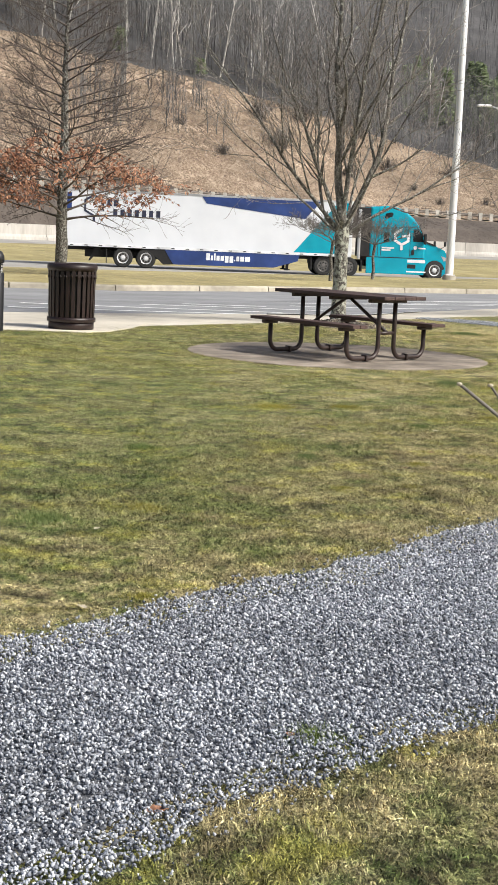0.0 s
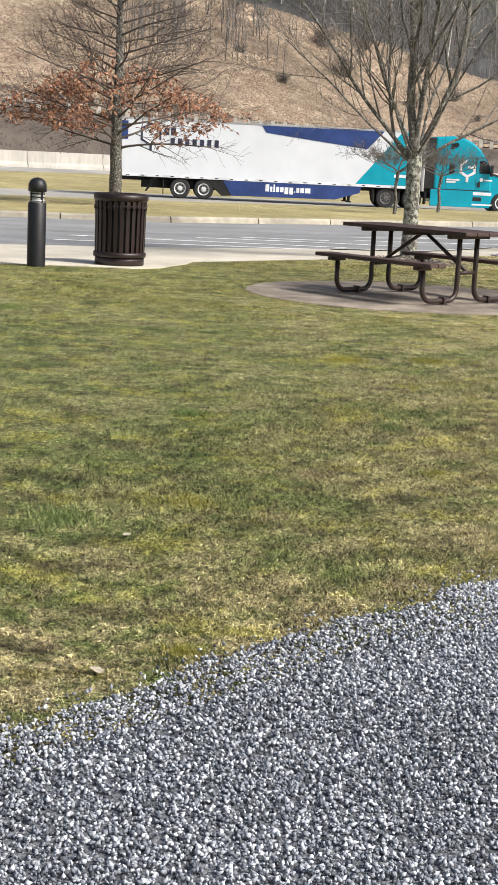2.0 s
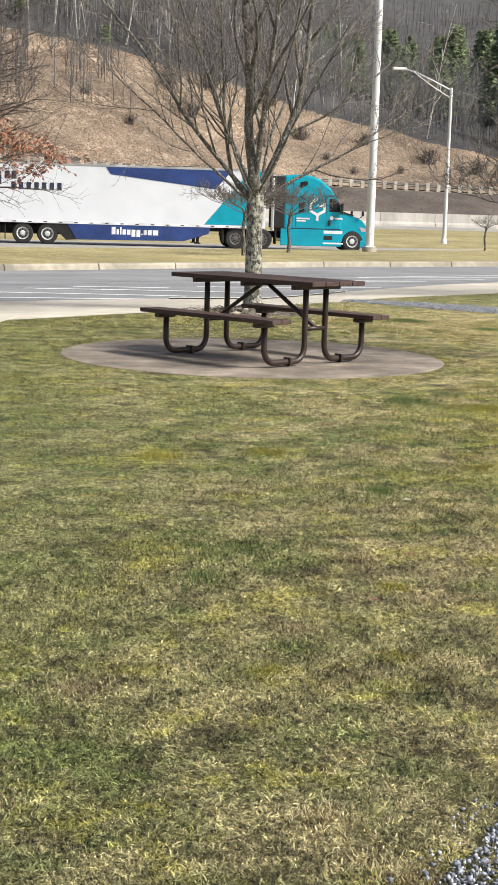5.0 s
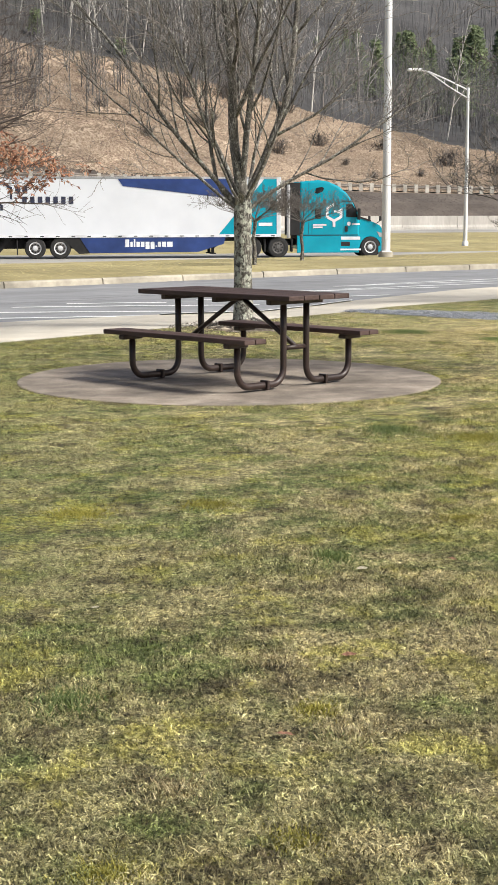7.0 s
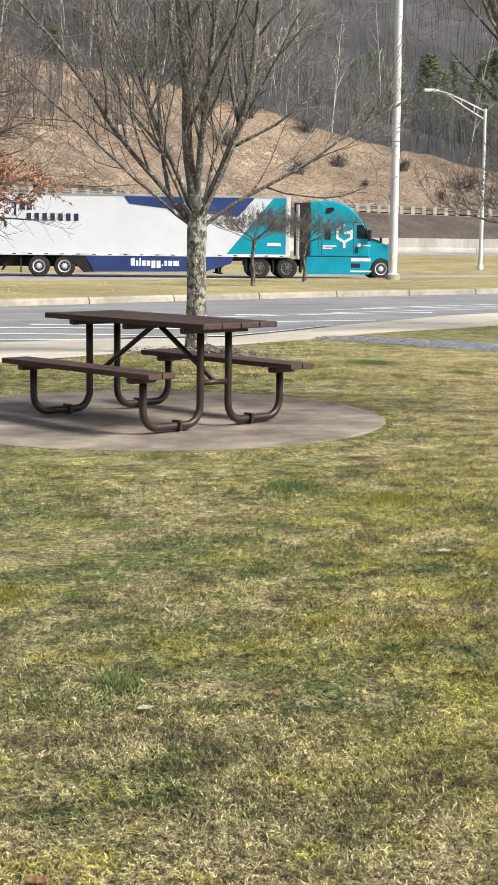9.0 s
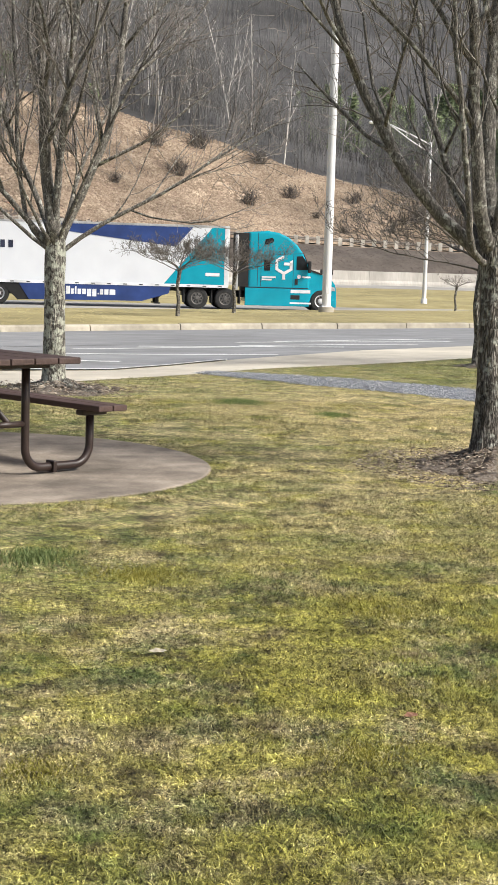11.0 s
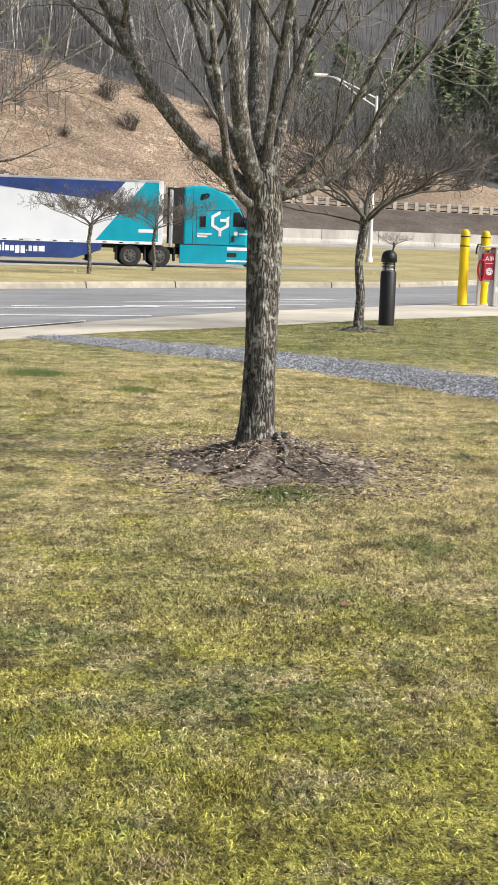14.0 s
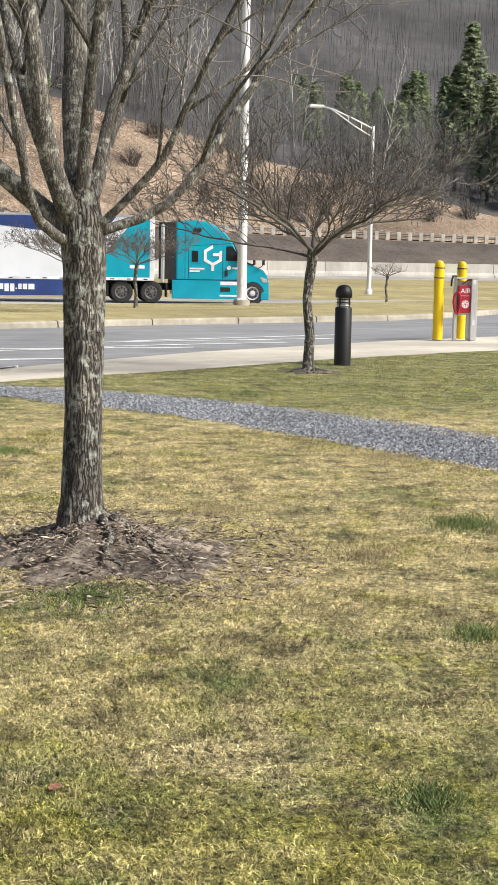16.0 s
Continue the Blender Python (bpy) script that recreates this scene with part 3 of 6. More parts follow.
def kerbs():
    """Kerb stones laid end to end along the grass island, with open joints."""
    kerb = empty("kerb", Matrix(), "worn beige concrete kerb stones round the grass island", "kerb", kind="structure")
    pts, x = [], -40.0
    while x < 24.0:
        pts.append(Vector((x, kerb_line(x), 0)))
        x += 0.25
    run, seg = 0.0, [pts[0]]
    pieces, target = [], 2.9
    for p, q in zip(pts, pts[1:]):
        run += (q - p).length
        seg.append(q)
        if run > target:
            pieces.append(seg)
            seg, run = [q], 0.0
    for seg in pieces:
        bm = bmesh.new()
        rows = []
        a, b = seg[0], seg[-1]
        d = (b - a).normalized()
        back = Vector((-d.y, d.x, 0))
        dz = random.uniform(-0.008, 0.008)
        for k, c in enumerate(seg):
            c = c + d * (0.02 if k == 0 else -0.02 if k == len(seg) - 1 else 0)
            rows.append([bm.verts.new(c + back * o + Vector((0, 0, h + dz))) for o, h in ((0.0, -0.46), (0.02, -0.30), (0.05, -0.258), (0.16, -0.25), (0.18, -0.46))])
        for r, s in zip(rows, rows[1:]):
            for j in range(4):
                bm.faces.new((r[j], s[j], s[j + 1], r[j + 1]))
        bm.faces.new(rows[0]), bm.faces.new(rows[-1][::-1])
        part("kerb_stone", bm, M["kerb"], kerb)


kerbs()

# ---- highway wall and guard rail ----
def highway_wall():
    wall = empty("wall_north", Matrix(), "streaked pale precast concrete wall beside the highway", "wall", kind="structure")
    x = -70.0
    while x < 115:
        x1 = x + 6.0
        a, b = Vector((x, wall_line(x), 0)), Vector((x1, wall_line(x1), 0))
        d = (b - a).normalized()
        n = Vector((-d.y, d.x, 0))
        bm = bmesh.new()
        ends = []
        for c in (a + d * 0.03, b - d * 0.03):
            ends.append([bm.verts.new(c + n * o + Vector((0, 0, h))) for o, h in ((-0.35, -0.3), (-0.3, 0.1), (-0.12, 0.35), (-0.08, 1.25), (0.12, 1.25), (0.3, -0.3))])
        p, q = ends
        for j in range(6):
            bm.faces.new((p[j], q[j], q[(j + 1) % 6], p[(j + 1) % 6]))
        bm.faces.new(p), bm.faces.new(q[::-1])
        bmesh.ops.recalc_face_normals(bm, faces=bm.faces[:])
        part("panel", bm, M["wall"], wall)
        x = x1


highway_wall()


def guard_rail():
    rail = empty("guard_rail", Matrix(), "pale guard rail on posts along the upper road", "guard rail")
    pts = []
    x = -66.0
    while x < 110:
        y = wall_line(x) + 7.8
        pts.append(Vector((x, y, rail_z(x))))
        x += 1.25
    v, f = [], []
    for k, p in enumerate(pts):
        for o, h in ((0, 0.42), (-0.06, 0.5), (0, 0.58), (-0.06, 0.66), (0, 0.74), (0.04, 0.74), (0.04, 0.42)):
            v.append((p.x, p.y + o, p.z + h))
    for k in range(len(pts) - 1):
        for j in range(7):
            a, b = k * 7 + j, k * 7 + (j + 1) % 7
            f.append((a, a + 7, b + 7, b))
    part("beam", mesh_from("beam", v, f, M["beam"]), None, rail)
    bm = block(-0.2, 0.2, -0.12, 0.2, -0.3, 0.86)
    pm = bpy.data.meshes.new("post")
    bm.to_mesh(pm)
    bm.free()
    pm.materials.append(M["rail"])
    for p in pts:
        ob = part("post", pm, None, rail)
        ob.location = p


guard_rail()

# ---- picnic slab and table ----


def slab():
    bm = bmesh.new()
    n = 96
    rings = []
    for r, z in ((SLAB[2], -0.1), (SLAB[2], -0.036), (SLAB[2] - 0.015, -0.030), (SLAB[2] * 0.6, -0.029)):
        rings.append([bm.verts.new((SLAB[0] + r * math.cos(2 * math.pi * i / n), SLAB[1] + r * math.sin(2 * math.pi * i / n), z)) for i in range(n)])
    for p, q in zip(rings, rings[1:]):
        for i in range(n):
            bm.faces.new((p[i], p[(i + 1) % n], q[(i + 1) % n], q[i]))
    bm.faces.new(rings[-1])
    me = bpy.data.meshes.new("slab")
    bm.to_mesh(me)
    bm.free()
    me.materials.append(M["slab"])
    tagged(new("slab", me), "round grey-brown stained concrete slab set in the lawn", "slab", kind="structure")


slab()


def arc(c, r, a0, a1, n, y):
    return [(y, c[0] + r * math.cos(radians(a0 + (a1 - a0) * i / n)), c[1] + r * math.sin(radians(a0 + (a1 - a0) * i / n))) for i in range(n + 1)]


def picnic_table(m):
    """x along the planks, y across, z up."""
    t = empty("picnic_table", m, "dark brown plank picnic table with two attached benches", "picnic table")
    half = 0.945
    for i in range(4):
        y0 = -0.37 + i * 0.187
        part("tabletop_plank", block(-half, half, y0, y0 + 0.178, 0.722, 0.762, 0.006), M["table_wood"], t)
    for s in (-1, 1):
        for i in range(2):
            y0 = s * 0.70 - 0.125 + i * 0.128
            part("bench_plank", block(-half + 0.055, half - 0.055, y0, y0 + 0.12, 0.402, 0.44, 0.006), M["table_wood"], t)
    for x in (-0.66, 0.0, 0.66):
        part("tabletop_cleat", block(x - 0.03, x + 0.03, -0.32, 0.32, 0.68, 0.722, 0.008), M["table_steel"], t)
    for x in (-0.66, 0.66):
        for s in (-1, 1):
            part("bench_cleat", block(x - 0.04, x + 0.04, s * 0.70 - 0.11, s * 0.70 + 0.11, 0.362, 0.402, 0.012), M["table_steel"], t)
            # one bent tube: down from the top, along the slab, up to the bench
            r, b = 0.13, 0.045
            pts = [(x, s * 0.14, 0.68), (x, s * 0.14, 0.45), (x, s * 0.14, b + r)]
            for i in range(1, 8):
                an = radians(180 + 90 * i / 7)
                pts.append((x, s * (0.14 + r + r * math.cos(an)), b + r + r * math.sin(an)))
            for i in range(0, 8):
                an = radians(270 + 90 * i / 7)
                pts.append((x, s * (0.685 - r + r * math.cos(an)), b + r + r * math.sin(an)))
            pts.append((x, s * 0.685, 0.362))
            part("leg", tube_mesh("leg", [(pts, 0.028)], M["table_steel"], 12), None, t)
            part("foot_clip", block(x - 0.045, x + 0.045, s * 0.36 - 0.015, s * 0.36 + 0.015, 0.01, 0.085, 0.006), M["table_steel"], t)
        part("cross_tube", tube_mesh("cross_tube", [([(x, -0.14, 0.33), (x, 0.14, 0.33)], 0.02)], M["table_steel"], 10), None, t)
        part("brace", tube_mesh("brace", [([(math.copysign(0.05, x), 0, 0.69), (x, 0, 0.34)], 0.02)], M["table_steel"], 10), None, t)
    return t


TABLE_TURN = -51.0
picnic_table(pose(2.63, 14.98, -0.031, 0, 0, TABLE_TURN) @ Matrix.Diagonal((1, 1, 1.045, 1)))


# ---- litter bin and its pad ----
def can_pad():
    out = [(-3.2, 16.55), (-2.2, 16.75), (-1.5, 16.85), (-0.75, 16.9), (-0.4, 17.3), (-0.1, 18.1), (0.1, 19.2), (-2.6, 17.6)]
    bm = bmesh.new()
    top = [bm.verts.new((x, y, 0.010)) for x, y in out]
    low = [bm.verts.new((x, y, -0.06)) for x, y in out]
    bm.faces.new(top)
    for i in range(len(out)):
        j = (i + 1) % len(out)
        bm.faces.new((top[i], low[i], low[j], top[j]))
    bmesh.ops.recalc_face_normals(bm, faces=bm.faces[:])
    me = bpy.data.meshes.new("pavement_pad")
    bm.to_mesh(me)
    bm.free()
    me.materials.append(M["concrete"])
    tagged(new("pavement_pad", me), "pale concrete pad under the litter bin", "pavement", kind="structure")


can_pad()


def litter_bin(m):
    b = empty("litter_bin", m, "dark brown slatted steel litter bin on a concrete pad", "litter bin")
    part("liner", lathe([(0.27, 0.03), (0.285, 0.08), (0.29, 0.80)], 32), M["black"], b, smooth=True)
    part("base_ring", lathe([(0.29, 0.0), (0.315, 0.005), (0.315, 0.10), (0.29, 0.11)], 40), M["can"], b, smooth=True)
    part("lower_band", lathe([(0.30, 0.10), (0.338, 0.105), (0.338, 0.16), (0.32, 0.165)], 40), M["can"], b, smooth=True)
    part("rim", lathe([(0.30, 0.80), (0.335, 0.805), (0.348, 0.83), (0.348, 0.875), (0.325, 0.90), (0.27, 0.905), (0.25, 0.87), (0.25, 0.80)], 40), M["can"], b, smooth=True)
    n = 26
    for i in range(n):
        an = 2 * math.pi * i / n
        bm = bmesh.new()
        rows = []
        for z, r in ((0.15, 0.318), (0.3, 0.322), (0.62, 0.325), (0.74, 0.333), (0.81, 0.333)):
            rows.append([bm.verts.new((rr * math.cos(an + w), rr * math.sin(an + w), z)) for w, rr in ((-0.082, r - 0.012), (-0.075, r), (0.075, r), (0.082, r - 0.012))])
        for p, q in zip(rows, rows[1:]):
            for j in range(3):
                bm.faces.new((p[j], p[j + 1], q[j + 1], q[j]))
        part("slat", bm, M["can"], b)
    for i in range(n):
        an = 2 * math.pi * (i + 0.5) / n
        part("slat_loop", tube_mesh("slat_loop", [([(0.33 * math.cos(an + w), 0.33 * math.sin(an + w), z) for w, z in ((-0.07, 0.70), (-0.03, 0.75), (0.03, 0.75), (0.07, 0.70))], 0.008)], M["can"], 5), None, b)
    return b


litter_bin(pose(-0.93, 17.45, 0.012))


# ---- bollards ----
def path_bollard(m, label):
    b = empty("bollard_light", m, label, "bollard", "black bollard lights")
    part("post", lathe([(0.112, 0.0), (0.112, 0.765), (0.102, 0.78)], 28), M["black"], b, smooth=True)
    part("lens", lathe([(0.088, 0.77), (0.088, 0.92)], 24), M["dim_glass"], b, "grey louvred lens", smooth=True)
    for z in (0.80, 0.845, 0.885):
        part("louvre", lathe([(0.088, z - 0.007), (0.097, z - 0.005), (0.097, z + 0.004), (0.088, z + 0.006)], 28), M["steel"] if z < 0.82 else M["black"], b, smooth=True)
    for k in range(4):
        an = radians(45 + 90 * k)
        part("strut", block(0.09 * math.cos(an) - 0.01, 0.09 * math.cos(an) + 0.01, 0.09 * math.sin(an) - 0.01, 0.09 * math.sin(an) + 0.01, 0.775, 0.92), M["black"], b)
    part("cap", lathe([(0.095, 0.905), (0.112, 0.91), (0.112, 0.975), (0.105, 1.01), (0.084, 1.048), (0.05, 1.07), (0.012, 1.078)], 28), M["black"], b, smooth=True)
    return b


path_bollard(pose(-1.89, 16.58, 0.0), "black metal bollard light at the edge of the lawn")
path_bollard(pose(10.02, 27.58, -0.01), "black metal bollard light in the lawn beside a small tree")


def yellow_bollard(m, label):
    b = empty("yellow_bollard", m, label, "bollard", "yellow bollards")
    part("sleeve", lathe([(0.092, 0.0), (0.092, 1.34), (0.085, 1.39), (0.066, 1.425), (0.035, 1.445), (0.009, 1.45)], 28), M["yellow"], b, smooth=True)
    for z in (1.13, 1.31):
        part("band", lathe([(0.0935, z - 0.01), (0.0955, z - 0.006), (0.0955, z + 0.006), (0.0935, z + 0.01)], 28), M["black"], b, "thin dark band", smooth=True)
    return b


yellow_bollard(pose(13.17, 34.8, -0.03), "bright yellow round-topped safety bollard on the pavement")
yellow_bollard(pose(13.8, 35.55, -0.04), "bright yellow safety bollard behind the air pump")


def text_mesh(body, size, depth=0.002):
    cu = bpy.data.curves.new("words", "FONT")
    cu.body, cu.size, cu.extrude, cu.align_x, cu.align_y = body, size, depth, "CENTER", "CENTER"
    tmp = bpy.data.objects.new("words", cu)
    scene.collection.objects.link(tmp)
    me = bpy.data.meshes.new_from_object(tmp)
    bpy.data.objects.remove(tmp)
    return me


def air_pump(m):
    """Front towards -y."""
    a = empty("air_pump", m, "stainless steel tyre air pump with a red AIR panel and hose", "air pump")
    part("back_panel", block(-0.16, 0.15, -0.02, 0.02, 0.46, 1.08, 0.006), M["steel"], a)
    part("side_cabinet", block(0.10, 0.22, -0.14, 0.14, 0.0, 1.12, 0.012), M["steel"], a)
    for x in (-0.19, 0.06):
        part("post", block(x, x + 0.06, -0.05, 0.05, 0.0, 1.12, 0.008), M["steel"], a)
    part("top_shelf", block(-0.2, 0.25, -0.15, 0.15, 1.12, 1.145, 0.006), M["steel"], a)
    red = part("red_panel", block(-0.13, 0.10, -0.11, -0.02, 0.5, 1.0, 0.012), M["red"], a, "red enamel front panel")
    w = part("lettering", text_mesh("AIR", 0.125), None, red, "white word AIR")
    w.data.materials.append(M["white_vinyl"])
    w.matrix_local = pose(0.0, -0.1125, 0.9, 90, 0, 0)
    part("bar", block(-0.08, 0.08, -0.1135, -0.1105, 0.81, 0.816), M["white_vinyl"], red)
    dial = part("dial", lathe([(0.07, 0.0), (0.07, 0.003), (0.055, 0.003), (0.055, 0.0)], 24, closed=False), M["white_vinyl"], red, "white round emblem")
    dial.matrix_local = pose(0.0, -0.1105, 0.66, 90, 0, 0)
    for k in range(5):
        dot = part("dial_dot", lathe([(0.018, 0.0), (0.018, 0.003)], 10), M["white_vinyl"], red)
        dot.matrix_local = pose(0.033 * math.cos(k * 1.257 + 0.3), -0.1105, 0.66 + 0.033 * math.sin(k * 1.257 + 0.3), 90, 0, 0)
    loop = []
    for i in range(40):
        an = 2 * math.pi * i / 13
        loop.append((-0.165 + 0.06 * math.sin(an) + 0.012 * math.sin(i), -0.15 - 0.01 * math.cos(i * 0.7), 0.68 + 0.2 * math.cos(an)))
    part("hose", tube_mesh("hose", [(loop, 0.019)], M["red"], 8), None, a, "coiled dark red hose")
    part("hose_arm", tube_mesh("hose_arm", [([(-0.12, -0.02, 1.1), (-0.17, -0.04, 1.17), (-0.23, -0.06, 1.17), (-0.26, -0.07, 1.08), (-0.26, -0.07, 0.98)], 0.018)], M["black"], 8), None, a, "black hose bracket")
    part("cord", tube_mesh("cord", [([(-0.05, -0.08, 1.02), (0.02, -0.1, 1.09), (0.09, -0.1, 1.1), (0.14, -0.12, 1.12)], 0.01)], M["red"], 6), None, a)
    for z in (1.02, 0.28):
        part("label_plate", block(0.13, 0.18, -0.146, -0.14, z, z + 0.09), M["white_vinyl"], a, "white instruction label")
    return a


air_pump(pose(13.63, 34.75, -0.03))


# ---- lamp posts ----
def flag_pole(m):
    p = empty("light_pole", m, "tall white-grey tapered steel light pole in the grass island", "light pole")
    part("footing", lathe([(0.29, -0.2), (0.29, 0.16), (0.26, 0.2)], 24), M["kerb"], p, "concrete footing", smooth=True)
    part("base_plate", block(-0.2, 0.2, -0.2, 0.2, 0.2, 0.24, 0.01), M["galv"], p)
    part("shaft", lathe([(0.172, 0.24), (0.158, 4.0), (0.142, 9.0), (0.12, 16.0)], 20), M["galv"], p, smooth=True)
    part("hand_hole", block(-0.07, 0.07, -0.178, -0.16, 0.7, 0.95, 0.01), M["galv"], p)
    return p


flag_pole(pose(12.6, 60.0, -0.24))


def street_lamp(m):
    """The arm reaches towards -x."""
    p = empty("street_lamp", m, "galvanised street lamp with a truss arm beside the highway", "street lamp")
    part("base", lathe([(0.2, -0.2), (0.2, 0.1), (0.16, 0.14)], 16), M["galv"], p, smooth=True)
    part("shaft", lathe([(0.135, 0.1), (0.11, 5.0), (0.085, 9.65)], 16), M["galv"], p, smooth=True)
    part("arm", tube_mesh("arm", [([(0.0, 0, 9.5), (-1.2, 0, 10.05), (-2.4, 0, 10.55), (-3.0, 0, 10.68)], 0.045)], M["galv"], 8), None, p)
    part("lower_arm", tube_mesh("lower_arm", [([(0.0, 0, 9.0), (-1.2, 0, 9.68), (-2.3, 0, 10.42), (-2.6, 0, 10.58)], 0.04)], M["galv"], 8), None, p)
    for x, z0, z1 in ((-0.7, 9.42, 9.82), (-1.5, 9.88, 10.18)):
        part("strut", tube_mesh("strut", [([(x, 0, z0), (x, 0, z1)], 0.025)], M["galv"], 6), None, p)
    part("lamp_head", block(-3.85, -2.95, -0.16, 0.16, 10.62, 10.78, 0.05), M["galv"], p)
    return p


street_lamp(pose(24.5, 95.3, -0.42))

# ---- articulated lorry ----
def wheel(parent, x, y, z, rim, dual=False, r=0.53, w=0.28):
    """Axle along y; the outer face towards -y."""
    prof = [(0.30, 0.0), (0.36, -0.02), (r - 0.05, -0.015), (r - 0.01, 0.03), (r, 0.06), (r, w - 0.06), (r - 0.01, w - 0.03), (r - 0.05, w), (0.3, w)]
    tyre = part("tyre", lathe(prof, 36, closed=False), M["rubber"], parent, smooth=True)
    tyre.matrix_local = pose(x, y, z, -90, 0, 0)
    rp = [(0.315, -0.012), (0.295, 0.004), (0.27, 0.024), (0.20, 0.02), (0.12, 0.03), (0.11, -0.02), (0.06, -0.03), (0.02, -0.03)]
    part("rim", lathe(rp + [(0.005, -0.03)], 30, closed=False), rim, tyre, smooth=False)
    hole = lathe([(0.042, 0.0), (0.042, 0.012)], 10)
    hm = bpy.data.meshes.new("hand_hole")
    hole.to_mesh(hm)
    hole.free()
    hm.materials.append(M["chassis"])
    part("hub_ring", lathe([(0.26, 0.016), (0.25, 0.008), (0.15, 0.004), (0.14, 0.016)], 24, closed=False), M["dull_rim"], tyre)
    for i in range(8):
        an = 2 * math.pi * i / 8
        o = part("hand_hole", hm, None, tyre)
        o.location = (0.2 * math.cos(an), 0.2 * math.sin(an), -0.004)
    if dual:
        inner = part("inner_tyre", lathe(prof, 30), M["rubber"], parent, smooth=True)
        inner.matrix_local = pose(x, y + 0.34, z, -90, 0, 0)
    return tyre


def sheet(outline, y, thick=0.012):
    """A thin vinyl or panel face on a side wall; outline in x and z."""
    return prism(outline, y - thick, y)


def trailer(m):
    t = empty("semi_trailer", m, "white box semi-trailer with navy and teal graphics", "trailer")
    L, z0, z1 = 15.85, 1.1, 4.08
    part("box", block(0, L, 0, 2.6, z0, z1, 0.03), M["white"], t)
    part("roof_rail", block(0, L, -0.02, 0.03, z1 - 0.09, z1 + 0.01, 0.008), M["steel"], t)
    part("bottom_rail", block(0, L, -0.022, 0.03, z0 - 0.04, z0 + 0.1, 0.006), M["white_vinyl"], t)
    part("front_post", block(L - 0.22, L + 0.01, -0.025, 0.05, z0, z1 + 0.01, 0.012), M["white_vinyl"], t)
    part("rear_post", block(-0.02, 0.1, -0.025, 0.05, z0, z1 + 0.01, 0.012), M["white_vinyl"], t)
    for i in range(20):
        x = 0.5 + i * (L - 1) / 19
        part("marker_lamp", block(x, x + 0.18, -0.03, -0.02, z0 + 0.0, z0 + 0.045), M["chassis"], t)
    for i in range(1, 13):
        x = i * L / 13
        part("panel_seam", block(x - 0.008, x + 0.008, -0.004, 0.0, z0 + 0.1, z1 - 0.09), M["white"], t)
    # graphics
    part("navy_wedge", sheet([(7.55, 3.98), (14.05, 3.98), (13.2, 3.02), (7.8, 3.62)], -0.004), M["blue"], t, "navy blue wedge")
    part("teal_panel", sheet([(12.65, z0 + 0.1), (L - 0.22, z0 + 0.1), (L - 0.22, 3.98), (15.0, 3.98)], -0.004), M["teal"], t, "teal front panel")
    part("rear_panel", sheet([(0.1, 2.95), (0.55, 2.95), (0.55, 3.9), (0.1, 3.9)], -0.004), M["blue"], t, "navy corner patch")
    hexa = [(math.cos(radians(90 + 60 * i)), math.sin(radians(90 + 60 * i))) for i in range(7)]
    cx, cz, r = 1.75, 3.25, 0.62
    for i in (0, 1, 2, 4, 5):
        (a, b), (c, d) = hexa[i], hexa[i + 1]
        o = 0.8
        part("emblem_bar", sheet([(cx + r * a, cz + r * b), (cx + r * c, cz + r * d), (cx + r * o * c, cz + r * o * d), (cx + r * o * a, cz + r * o * b)], -0.006), M["ink"], t)
    part("emblem_stem", sheet([(cx - 0.06, cz - r * 0.9), (cx + 0.06, cz - r * 0.9), (cx + 0.06, cz - r * 1.35), (cx - 0.06, cz - r * 1.35)], -0.006), M["ink"], t)
    x = 2.75
    for k in range(7):
        part("name_bar", sheet([(x + 0.03, 2.74), (x + 0.25, 2.74), (x + 0.25, 3.1), (x + 0.03, 3.1)], -0.006), M["ink"], t)
        x += 0.385
    for k in range(2):
        part("name_bar", sheet([(2.45 + k * 0.34, 3.25), (2.7 + k * 0.34, 3.25), (2.7 + k * 0.34, 3.62), (2.45 + k * 0.34, 3.62)], -0.006), M["ink"], t)
    part("plate", sheet([(14.7, 1.62), (15.4, 1.62), (15.4, 1.78), (14.7, 1.78)], -0.018), M["white_vinyl"], t, "pale number plate")
    # side skirt with pale bars of lettering
    skirt = part("side_skirt", sheet([(5.6, 1.06), (13.0, 1.06), (12.9, 0.72), (11.6, 0.32), (6.1, 0.27)], 0.02, 0.02), M["blue"], t, "navy side skirt")
    widths = (0.2, 0.12, 0.08, 0.17, 0.18, 0.2, 0.2, 0.06, 0.16, 0.2, 0.28)
    x = 7.88
    for k, w in enumerate(widths):
        lo, hi = 0.58, 0.84
        if k in (0, 2):
            hi = 0.96
        if k in (5, 6):
            lo = 0.48
        if k == 7:
            hi = 0.65
        part("lettering_bar", sheet([(x, lo), (x + w, lo), (x + w, hi), (x, hi)], -0.003, 0.006), M["white_vinyl"], skirt)
        x += w + 0.055
    part("skirt_edge", sheet([(4.7, 1.06), (5.6, 1.06), (6.1, 0.27), (5.55, 0.24)], 0.04, 0.02), M["chassis"], t, "black rubber skirt end")
    part("frame", block(0.2, L - 0.3, 0.75, 1.85, 0.85, z0, 0.02), M["chassis"], t)
    part("slider", block(1.3, 6.0, 0.6, 2.0, 0.5, 0.9, 0.02), M["chassis"], t)
    for x in (3.37, 4.62):
        wheel(t, x, 0.05, 0.53, M["rim"], True)
        wheel(t, x, 2.25, 0.53, M["rim"])
        part("axle", block(x - 0.08, x + 0.08, 0.3, 2.3, 0.42, 0.58, 0.02), M["chassis"], t)
    part("mudflap", block(2.45, 2.5, 0.05, 0.7, 0.2, 0.95, 0.01), M["rubber"], t)
